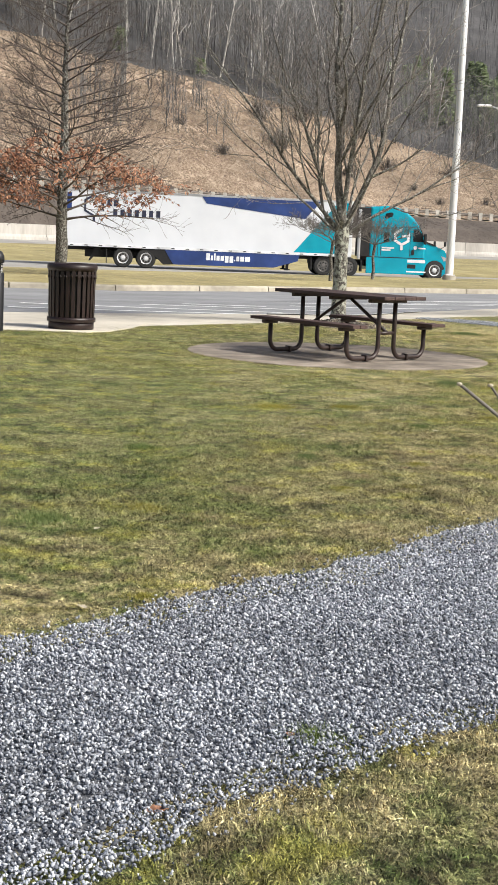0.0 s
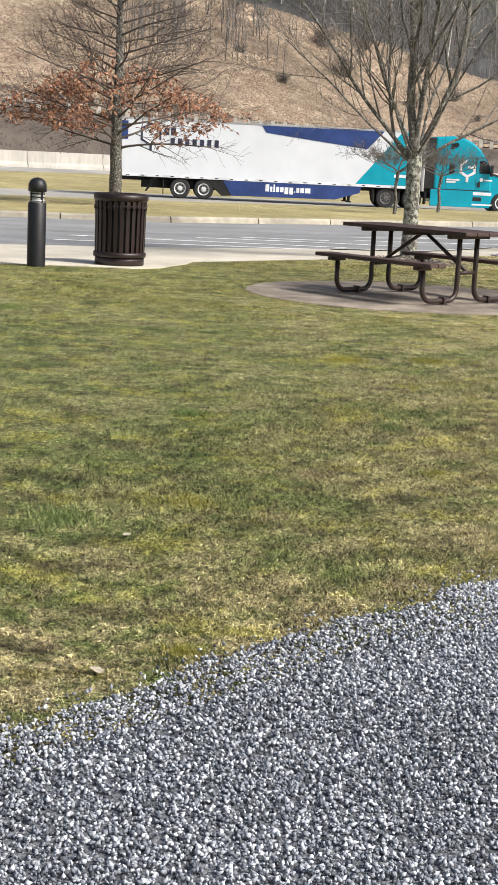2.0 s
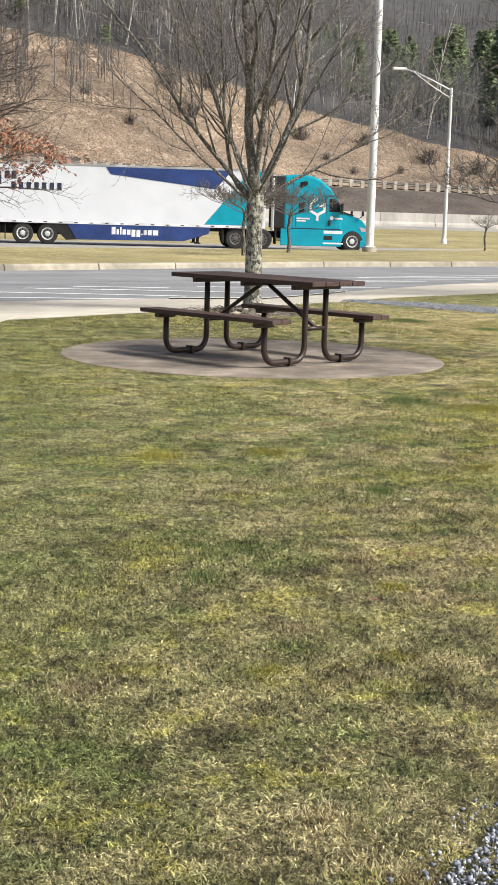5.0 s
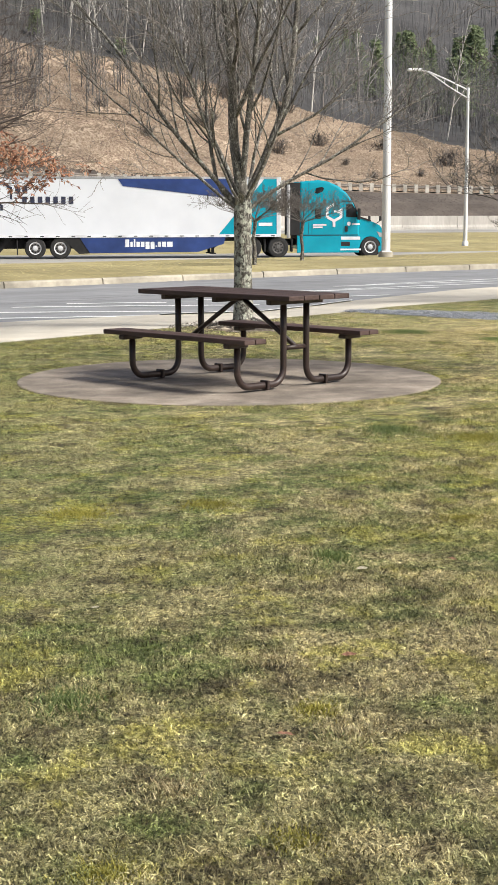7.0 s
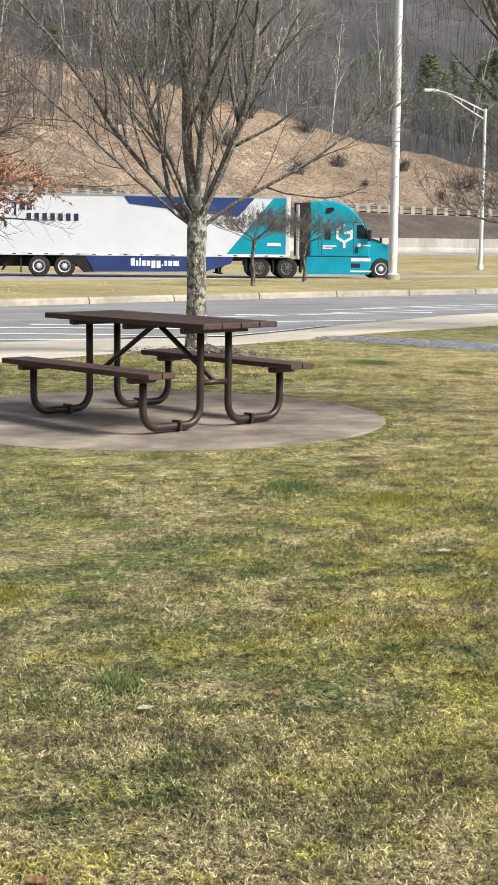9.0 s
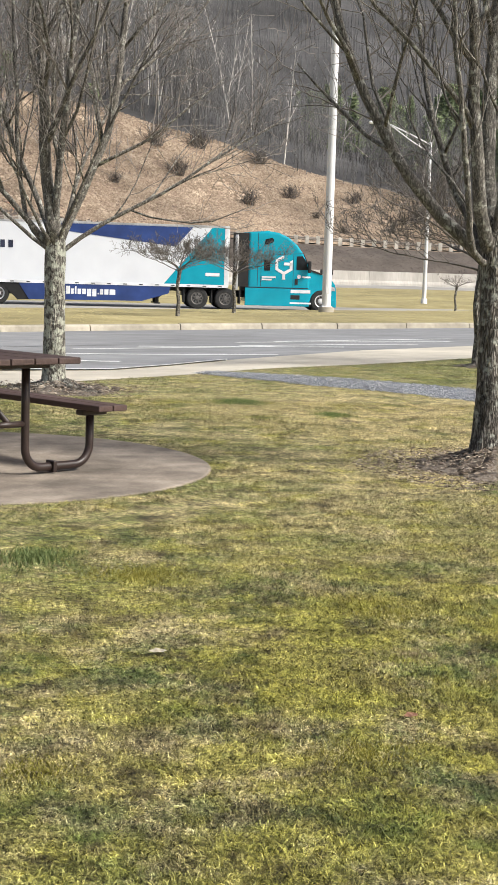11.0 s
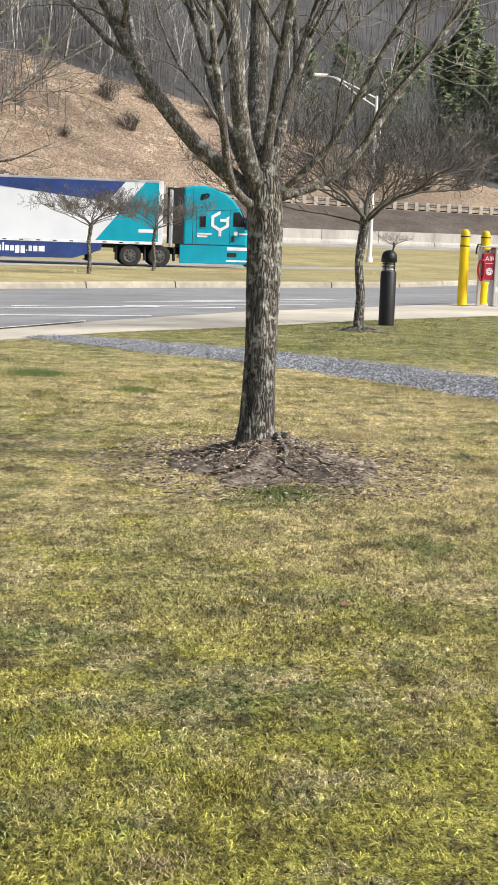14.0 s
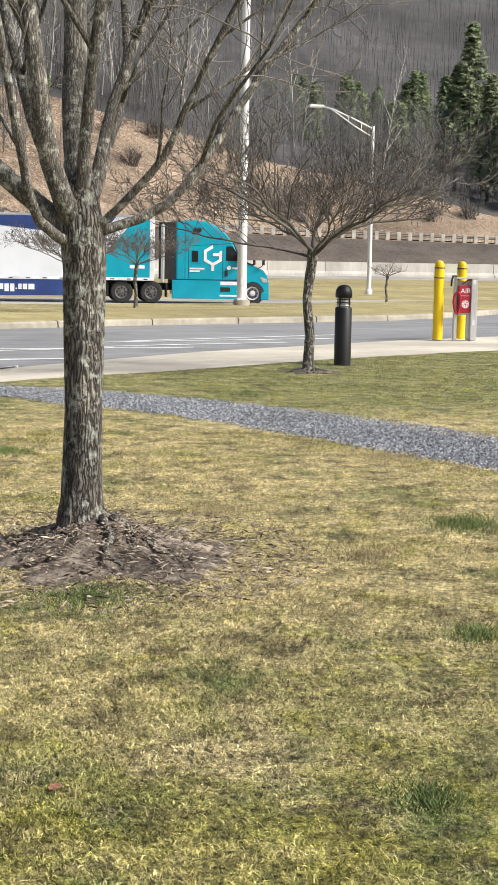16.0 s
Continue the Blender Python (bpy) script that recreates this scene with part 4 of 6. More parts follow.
    part("bumper", block(0.05, 0.15, 0.2, 2.4, 0.45, 0.6, 0.01), M["chassis"], t)
    part("bumper_strut", prism([(1.9, 1.06), (2.25, 1.06), (1.6, 0.3), (1.5, 0.3)], 0.3, 0.36), M["chassis"], t)
    for y in (0.35, 2.1):
        part("landing_leg", block(12.3, 12.45, y, y + 0.14, 0.25, z0, 0.01), M["chassis"], t)
        part("landing_shoe", block(12.22, 12.53, y - 0.05, y + 0.2, 0.2, 0.26, 0.01), M["chassis"], t)
    part("leg_brace", tube_mesh("leg_brace", [([(12.4, 0.42, 0.5), (13.2, 0.42, 1.05)], 0.03), ([(12.35, 0.42, 0.6), (11.8, 0.42, 1.05)], 0.03)], M["chassis"], 6), None, t)
    return t


ROAD_TURN = 2.2
LORRY = pose(-5.15, 77.85, -0.775, 0, 0, ROAD_TURN)
trailer(LORRY)


def tractor(m):
    c = empty("truck_tractor", m, "teal sleeper-cab truck tractor with white emblems coupled to a trailer", "truck")
    body = [(0.0, 0.42), (0.0, 3.86), (0.95, 3.94), (1.5, 3.86), (2.0, 3.64), (2.45, 3.28), (2.75, 2.88), (2.95, 2.42), (3.12, 2.12), (3.12, 0.42)]
    bm = prism(body, 0.06, 2.5)
    bmesh.ops.bevel(bm, geom=[e for e in bm.edges if abs(e.verts[0].co.y - e.verts[1].co.y) < 1e-4], offset=0.12, segments=3, profile=0.5, affect="EDGES")
    part("cab", bm, M["teal"], c, "teal sleeper cab")
    hood = [(3.0, 0.55), (3.0, 2.1), (3.35, 1.98), (3.9, 1.78), (4.22, 1.62), (4.42, 1.35), (4.5, 1.0), (4.5, 0.35), (4.36, 0.28), (4.26, 0.42)]
    n = 10
    for i in range(n + 1):
        an = radians(180 * i / n)
        hood.append((3.72 + 0.56 * math.cos(an), 0.5 + 0.57 * math.sin(an)))
    bm = prism(hood, 0.12, 2.44)
    part("hood", bm, M["teal"], c, "teal hood and front wing")
    part("hood_vent", prism([(3.05, 2.12), (3.75, 1.9), (3.72, 1.83), (3.05, 2.02)], 0.09, 0.13), M["chassis"], c)
    part("wheel_arch", lathe([(0.55, 0.0), (0.57, 0.5), (0.5, 0.5)], 24), M["chassis"], c).matrix_local = pose(3.72, 0.16, 0.5, -90, 0, 0)
    part("bumper", block(4.1, 4.52, 0.1, 2.46, 0.22, 0.6, 0.05), M["teal"], c)
    part("headlight", prism([(4.05, 1.32), (4.40, 1.22), (4.44, 1.05), (4.2, 1.05)], 0.105, 0.14), M["dim_glass"], c, "clear headlight")
    part("side_fairing", block(-0.15, 3.1, 0.02, 0.12, 0.24, 1.12, 0.02), M["teal"], c)
    part("fairing_gap", block(-0.1, 3.05, 0.015, 0.05, 1.12, 1.16), M["chassis"], c)
    part("step_recess", block(2.15, 2.62, 0.012, 0.1, 0.58, 0.8, 0.01), M["chassis"], c)
    part("white_stripe", block(2.15, 3.15, 0.012, 0.1, 0.9, 1.06, 0.005), M["white_vinyl"], c)
    part("lower_stripe", block(2.12, 3.2, 0.012, 0.1, 0.36, 0.44, 0.005), M["white_vinyl"], c)
    part("side_window", sheet([(2.42, 2.05), (2.42, 2.72), (2.72, 2.74), (2.95, 2.4), (3.02, 2.05)], 0.058, 0.012), M["glass"], c)
    part("sleeper_window", sheet([(0.78, 1.98), (0.78, 2.5), (1.08, 2.5), (1.08, 1.98)], 0.058, 0.012), M["glass"], c)
    part("roof_window", sheet([(0.78, 3.28), (0.82, 3.52), (1.15, 3.6), (1.25, 3.52), (1.2, 3.38), (0.9, 3.24)], 0.058, 0.012), M["glass"], c)
    part("windscreen", prism([(2.76, 2.86), (2.97, 2.44), (3.14, 2.12), (3.17, 2.14), (3.0, 2.46), (2.8, 2.88)], 0.25, 2.3), M["glass"], c)
    for o in ([(0.62, 1.2), (0.64, 1.2), (0.64, 2.68), (0.62, 2.68)], [(2.25, 1.2), (2.27, 1.2), (2.27, 2.85), (2.25, 2.85)], [(0.5, 2.7), (2.75, 2.86), (2.75, 2.88), (0.5, 2.72)], [(0.45, 1.2), (0.47, 1.2), (0.47, 3.85), (0.45, 3.85)]):
        part("door_seam", sheet(o, 0.058, 0.004), M["chassis"], c)
    part("door_handle", block(2.36, 2.5, 0.02, 0.06, 1.32, 1.6, 0.01), M["chassis"], c)
    part("hand_rail", block(0.64, 1.2, 0.045, 0.056, 1.92, 1.94), M["teal"], c)
    cx, cz, r = 1.78, 2.28, 0.5
    hexa = [(math.cos(radians(90 + 60 * i)), math.sin(radians(90 + 60 * i))) for i in range(7)]
    for i in (0, 1, 2, 3, 4):
        (a, b), (e2, d2) = hexa[i], hexa[i + 1]
        o = 0.68
        part("emblem_bar", sheet([(cx + r * a, cz + r * b), (cx + r * e2, cz + r * d2), (cx + r * o * e2, cz + r * o * d2), (cx + r * o * a, cz + r * o * b)], 0.05, 0.01), M["white_vinyl"], c)
    part("emblem_arm", block(cx, cx + 0.4, 0.04, 0.05, cz - 0.02, cz + 0.12), M["white_vinyl"], c)
    part("emblem_stem", block(cx - 0.07, cx + 0.07, 0.04, 0.05, cz - 0.72, cz - 0.45), M["white_vinyl"], c)
    for k, (x, z, w) in enumerate(((0.68, 1.62, 0.7), (0.68, 1.5, 0.5), (2.72, 1.66, 0.42))):
        part("name_bar", block(x, x + w, 0.04, 0.05, z, z + 0.08), M["white_vinyl"], c)
    part("door_emblem", lathe([(0.11, 0.0), (0.11, 0.01)], 6), M["white_vinyl"], c).matrix_local = pose(2.56, 0.05, 1.72, 90, 0, 0)
    part("extender", block(-0.78, 0.0, 0.1, 0.16, 1.15, 3.8, 0.01), M["chassis"], c, "dark side extender")
    part("exhaust_stack", lathe([(0.09, 1.0), (0.09, 3.6), (0.07, 3.7)], 14), M["steel"], c, smooth=True).location = (-0.6, 0.06, 0)
    part("cab_back", block(-0.1, 0.02, 0.2, 2.4, 0.6, 3.75, 0.02), M["chassis"], c)
    part("chassis_rail", block(-3.2, 3.6, 0.85, 1.7, 0.62, 0.95, 0.02), M["chassis"], c)
    part("fifth_wheel", block(-2.3, -1.2, 0.6, 1.9, 0.95, 1.08, 0.02), M["chassis"], c)
    part("tank", lathe([(0.3, 0.0), (0.33, 0.02), (0.33, 1.2), (0.3, 1.22)], 20), M["chassis"], c).matrix_local = pose(0.3, 0.5, 0.62, 0, 90, 0)
    for x in (-2.52, -1.12):
        wheel(c, x, 0.05, 0.53, M["dull_rim"], True)
        wheel(c, x, 2.2, 0.53, M["dull_rim"])
        part("axle", block(x - 0.08, x + 0.08, 0.3, 2.3, 0.42, 0.58, 0.02), M["chassis"], c)
    for x in (-3.2, -1.83, -0.42):
        part("mudguard", block(x - 0.02, x + 0.06, 0.08, 0.62, 0.3, 0.95, 0.01), M["chassis"], c)
    wheel(c, 3.72, 0.12, 0.53, M["rim"])
    wheel(c, 3.72, 2.1, 0.53, M["rim"])
    for y, s in ((-0.05, -1), (2.6, 1)):
        part("hood_mirror", tube_mesh("hood_mirror", [([(4.0, y + 0.25 * -s, 1.72), (4.15, y + 0.1 * -s, 1.82), (4.2, y, 1.9)], 0.02)], M["chassis"], 6), None, c)
        part("mirror_glass", block(4.14, 4.26, y - 0.07, y + 0.07, 1.86, 2.12, 0.03), M["chassis"], c)
        part("door_mirror", block(2.98, 3.12, y - 0.18, y + 0.04, 1.92, 2.5, 0.03), M["chassis"], c)
    return c


tractor(LORRY @ pose(16.86, 0.05, 0.0))


# ---- trees ----
def branch_line(rng, start, d, length, segs, wobble, lift):
    pts, p, d = [Vector(start)], Vector(start), Vector(d).normalized()
    for _ in range(segs):
        d = (d + Vector((rng.uniform(-wobble, wobble), rng.uniform(-wobble, wobble), rng.uniform(-wobble, wobble) * 0.7 + lift))).normalized()
        p = p + d * (length / segs)
        pts.append(p.copy())
    return pts


def bent_line(rng, start, d0, d1, turn, length, segs, wobble):
    """A limb that leaves along d0 and has turned to d1 after a share of its length."""
    d0, d1 = Vector(d0).normalized(), Vector(d1).normalized()
    pts, p, off = [Vector(start)], Vector(start), Vector()
    for k in range(segs):
        q = min(1.0, (k + 0.5) / segs / turn)
        off = off * 0.6 + Vector((rng.uniform(-wobble, wobble), rng.uniform(-wobble, wobble), rng.uniform(-wobble, wobble) * 0.6))
        p = p + (d0.lerp(d1, q * q * (3 - 2 * q)).normalized() + off).normalized() * (length / segs)
        pts.append(p.copy())
    return pts


def at_line(pts, q):
    q = max(0.0, min(0.999, q)) * (len(pts) - 1)
    i = int(q)
    return pts[i].lerp(pts[i + 1], q - i), (pts[i + 1] - pts[i]).normalized()


def side_dir(rng, d, spread, up=0.0):
    o = d.orthogonal().normalized()
    o.rotate(Matrix.Rotation(rng.uniform(0, 2 * math.pi), 3, d))
    r = (d * math.cos(spread) + o * math.sin(spread))
    r.z += up
    return r.normalized()


def bare_tree(name, m, seed, label, trunk_pts, trunk_r, limbs, levels, sides=14, twig="twig", lift=(0.1, 0.08, 0.05, 0.04), wob=(0.12, 0.18, 0.25, 0.3), spread=(0.7, 0.8, 0.85), leaves=None, group="", thin=0.002, bark="bark", low=None):
    """limbs: (height share of the trunk, direction, length, radius[, later direction, share of the length spent turning]). levels: children per branch, level by level."""
    rng = random.Random(seed)
    tree = empty(name, m, label, "tree", group)
    v, f, tv, tf = [], [], [], []
    limb = [[], []]
    # trunk with a flare and slight lumps
    pts = [Vector(p) for p in trunk_pts]
    fine = [at_line(pts, k / 44)[0] for k in range(45)]
    fr = [float(np.interp(k / 44 * (len(pts) - 1), range(len(pts)), trunk_r)) for k in range(45)]
    tube_into(v, f, fine, fr, sides * 2)
    for k in range(45):
        for i in range(sides * 2):
            p = Vector(v[k * sides * 2 + i])
            o = p - fine[k]
            an = math.atan2(o.y, o.x)
            g = abs(noise.noise(Vector((math.cos(an) * 3.2, math.sin(an) * 3.2, p.z * 2.2 + seed)))) - 0.2 + 0.6 * noise.noise(Vector((math.cos(an) * 1.1, math.sin(an) * 1.1, p.z * 1.5 + seed)))
            v[k * sides * 2 + i] = tuple(p + o * 0.17 * g)
    tips = []

    def grow(start, d, length, r, lev, bend=None):
        segs = (8, 6, 5, 4)[min(lev, 3)]
        if bend:
            segs = 18
            pl = bent_line(rng, start, d, bend[0], bend[1], length, segs, wob[0])
        else:
            pl = branch_line(rng, start, d, length, segs, wob[min(lev, 3)], lift[min(lev, 3)])
        end = (0.35, 0.3, 0.25, 0.2)[min(lev, 3)]
        rad = [max(0.0022, r * (1 - (1 - end) * k / segs)) for k in range(segs + 1)]
        rad = [max(q, thin) for q in rad]
        if lev == 0:
            rad[0] *= 1.45
        sd = (10, 6, 4, 3)[min(lev, 3)]
        if lev <= 1:
            tube_into(limb[0], limb[1], pl, rad, sd)
        else:
            tube_into(tv, tf, pl, rad, sd, cap=False)
        if lev < len(levels):
            n = levels[lev]
            for i in range(n):
                q = 0.22 + 0.76 * (i + rng.random()) / n
                p, dd = at_line(pl, q)
                nd = side_dir(rng, dd, spread[min(lev, 2)] * rng.uniform(0.65, 1.2), 0.12)
                if low is not None and nd.z < 0.1 and p.z < low:
                    nd.z = abs(nd.z) * 0.6 + 0.15
                grow(p, nd, length * rng.uniform(0.34, 0.62) * (1.15 - 0.5 * q), max(0.003, r * (1 - 0.62 * q) * rng.uniform(0.35, 0.6)), lev + 1)
        else:
            tips.append((pl[-1], (pl[-1] - pl[-2]).normalized(), pl))

    for h, d, ln, r, *bend in limbs:
        p, _ = at_line(pts, h)
        limb = [[], []]
        grow(p, d, ln, r, 0, bend)
        part("limb", mesh_from("limb", limb[0], limb[1], M["limb_bark"] if twig == "twig" else M[twig], True), None, tree)
    part("trunk", mesh_from("trunk", v, f, M[bark], True), None, tree)
    part("crown", mesh_from("crown", tv, tf, M[twig]), None, tree, "bare branching twigs")
    if leaves:
        lv, lf = [], []
        for p, d, pl in tips:
            if not leaves(p) or rng.random() < 0.2:
                continue
            for _ in range(rng.randint(4, 8)):
                c, _d = at_line(pl, rng.random())
                s = rng.uniform(0.05, 0.09)
                u = Vector((rng.uniform(-1, 1), rng.uniform(-1, 1), rng.uniform(-1, 0.3))).normalized()
                w = u.orthogonal().normalized() * s * 0.5
                k = len(lv)
                nrm = u.cross(w).normalized() * s * 0.25
                for q in (c, c + u * s + w + nrm, c + u * s * 2.1, c + u * s - w + nrm):
                    lv.append(tuple(q))
                lf += [(k, k + 1, k + 2), (k, k + 2, k + 3)]
        part("foliage", mesh_from("foliage", lv, lf, M["dry_leaf"]), None, tree, "withered russet leaves")
    return tree


UP = (0.04, 0.06, 1)
bare_tree("maple_tree", pose(6.38, 14.98, 0.16), 11, "bare maple with furrowed grey lichened bark on a soil mound",
          [(0.0, 0, -0.15), (0.0, 0, 0.0), (0.003, 0, 0.10), (0.006, 0.0, 0.3), (0.01, 0.01, 0.62), (0.012, 0.01, 0.95), (0.012, 0.015, 1.16), (0.005, 0.02, 1.3), (0.0, 0.02, 1.4), (0.0, 0.03, 1.5), (0.01, 0.04, 1.62)],
          [0.125, 0.112, 0.1, 0.092, 0.088, 0.088, 0.094, 0.104, 0.098, 0.08, 0.04], [
              (0.70, (-0.80, 0.05, 0.55), 3.0, 0.05, (-0.32, 0.1, 0.95), 0.5), (0.73, (-0.55, -0.3, 0.8), 3.3, 0.052, (-0.06, -0.1, 1), 0.2), (0.76, (0.0, 0.2, 1.0), 3.7, 0.064, UP, 0.5),
              (0.68, (-0.85, -0.5, 0.2), 2.5, 0.026, (-0.14, -0.25, 1), 0.22), (0.74, (0.0, -0.25, 1.0), 3.0, 0.032, (0.12, -0.08, 1), 0.5), (0.72, (0.95, -0.05, 0.25), 2.5, 0.024, (0.5, 0.0, 0.86), 0.28),
              (0.70, (0.75, -0.4, 0.6), 2.0, 0.021, (0.45, -0.2, 0.85), 0.35), (0.76, (0.2, 0.2, 0.95), 2.7, 0.03, (0.45, 0.1, 0.9), 0.5), (0.74, (0.35, 0.5, 0.8), 2.6, 0.028, (0.1, 0.3, 1), 0.5),
              (0.72, (-0.45, 0.6, 0.7), 2.6, 0.03, (-0.2, 0.3, 1), 0.5)],
          (10, 6, 4), lift=(0.10, 0.08, 0.05, 0.04), wob=(0.1, 0.26, 0.34, 0.38), spread=(0.75, 0.85, 0.9), group="bare lawn trees")
bare_tree("maple_tree", pose(3.22, 20.9, 0.06), 23, "bare spreading maple with grey lichened bark behind the picnic table",
          [(0.0, 0, -0.1), (0, 0, 0.0), (0.0, 0, 0.12), (0.0, 0, 0.4), (0.0, 0, 0.8), (0.0, 0, 1.15), (0.0, 0, 1.36), (0.0, 0.0, 1.5), (0.0, 0.0, 1.62), (0.0, 0.0, 1.75)],
          [0.165, 0.14, 0.128, 0.116, 0.11, 0.108, 0.112, 0.105, 0.085, 0.04], [
              (0.68, (-0.65, 0.0, 0.75), 3.6, 0.034, (-0.6, 0.1, 0.8), 0.5), (0.69, (-0.8, -0.1, 0.6), 2.7, 0.022, (-0.75, 0.0, 0.65), 0.5), (0.70, (-0.75, 0.25, 0.5), 3.2, 0.03, (-0.12, 0.1, 1), 0.25),
              (0.77, (-0.1, -0.05, 1.0), 4.2, 0.074, (-0.02, 0.0, 1), 0.5), (0.77, (0.12, -0.2, 1.0), 3.8, 0.045, (0.1, 0.0, 1), 0.5), (0.75, (0.35, 0.1, 0.9), 4.0, 0.055, (0.24, 0.05, 1), 0.3),
              (0.68, (0.75, -0.05, 0.55), 2.9, 0.026, (0.82, 0.0, 0.5), 0.5), (0.75, (-0.25, 0.3, 0.9), 3.4, 0.036, (-0.35, 0.1, 0.9), 0.5), (0.73, (0.3, -0.45, 0.8), 2.8, 0.022, (0.4, -0.3, 0.9), 0.5),
              (0.73, (0.25, 0.6, 0.8), 2.9, 0.026, (0.35, 0.4, 0.8), 0.5), (0.73, (-0.4, -0.5, 0.7), 2.7, 0.02, (-0.35, -0.3, 0.9), 0.5)],
          (11, 6, 4), lift=(0.08, 0.08, 0.05, 0.04), wob=(0.1, 0.24, 0.32, 0.36), spread=(0.75, 0.85, 0.9), group="bare lawn trees", thin=0.0028, bark="lichen_bark")


def flat_tree(m, seed, scale, label, dense=(12, 9, 5), name="hawthorn_tree", thin=0.0026, wide=1.12):
    rng = random.Random(seed)
    limbs = []
    for i in range(9):
        an = 2 * math.pi * (i + rng.uniform(-0.3, 0.3)) / 9
        limbs.append((rng.uniform(0.88, 0.98), (math.cos(an), math.sin(an), rng.uniform(0.35, 1.1)), rng.uniform(1.3, 1.8) * scale * wide, rng.uniform(0.015, 0.025) * scale, (math.cos(an), math.sin(an), rng.uniform(0.12, 0.5)), 0.45))
    limbs.append((0.97, (0.1, 0, 1), 1.1 * scale, 0.026 * scale, (0.5, 0.2, 1), 0.6))
    h = 1.5 * scale
    tr = [(0, 0, -0.15), (0.01, 0, 0.0), (0.03, 0, h * 0.3), (-0.02, 0.01, h * 0.6), (0.03, 0, h * 0.88), (0.05, 0, h)]
    return bare_tree(name, m, seed, label, tr, [0.095 * scale, 0.074 * scale, 0.06 * scale, 0.056 * scale, 0.062 * scale, 0.072 * scale], limbs, dense, sides=10, twig="dark_twig",
                     lift=(0.015, 0.09, 0.08, 0.06), wob=(0.2, 0.32, 0.4, 0.4), spread=(0.8, 0.9, 0.95), group="small flat-crowned trees", thin=thin, low=h + 0.45 * scale)


flat_tree(pose(9.33, 26.3, 0.0), 5, 1.0, "small flat-crowned bare hawthorn with tangled dark twigs", (13, 8, 4), wide=1.22, thin=0.0034)
flat_tree(pose(6.43, 50.6, -0.18), 7, 0.95, "small flat-crowned bare tree in the grass island", (9, 6, 4), thin=0.0045)
flat_tree(pose(8.66, 55.5, -0.22), 9, 0.95, "small flat-crowned bare tree in the grass island", (9, 6, 4), thin=0.0038)
flat_tree(pose(19.3, 67.0, -0.42), 13, 0.8, "slender bare sapling in the grass island", (4, 4, 3), name="sapling", wide=0.6)
oak_limbs = []
orng = random.Random(3)
for i in range(72):
    h = 0.36 + 0.61 * i / 72
    an = i * 2.4 + orng.uniform(-0.4, 0.4)
    oak_limbs.append((h, (math.cos(an), math.sin(an), orng.uniform(-0.12, 0.12) + 0.55 * h), (4.6 - 2.7 * h) * orng.uniform(0.75, 1.1), 0.05 - 0.03 * h))
bare_tree("pin_oak_tree", pose(-3.0, 46.0, -0.22), 31, "bare pin oak with withered russet leaves on its lower boughs",
          [(0, 0, -0.2), (0, 0, 0.1), (0.02, 0, 1.0), (0.0, 0.02, 2.5), (0.03, 0, 4.5), (0.0, 0, 6.5), (0.04, 0, 8.5), (0.05, 0, 10.0)], [0.25, 0.21, 0.185, 0.165, 0.13, 0.09, 0.05, 0.02], oak_limbs, (10, 8),
          lift=(0.0, 0.02, 0.03, 0.03), wob=(0.1, 0.2, 0.25, 0.3), twig="oak_twig", thin=0.004, leaves=lambda p: 2.3 < p.z < 4.5 - 0.3 * abs(p.x) and p.length > 0.8)


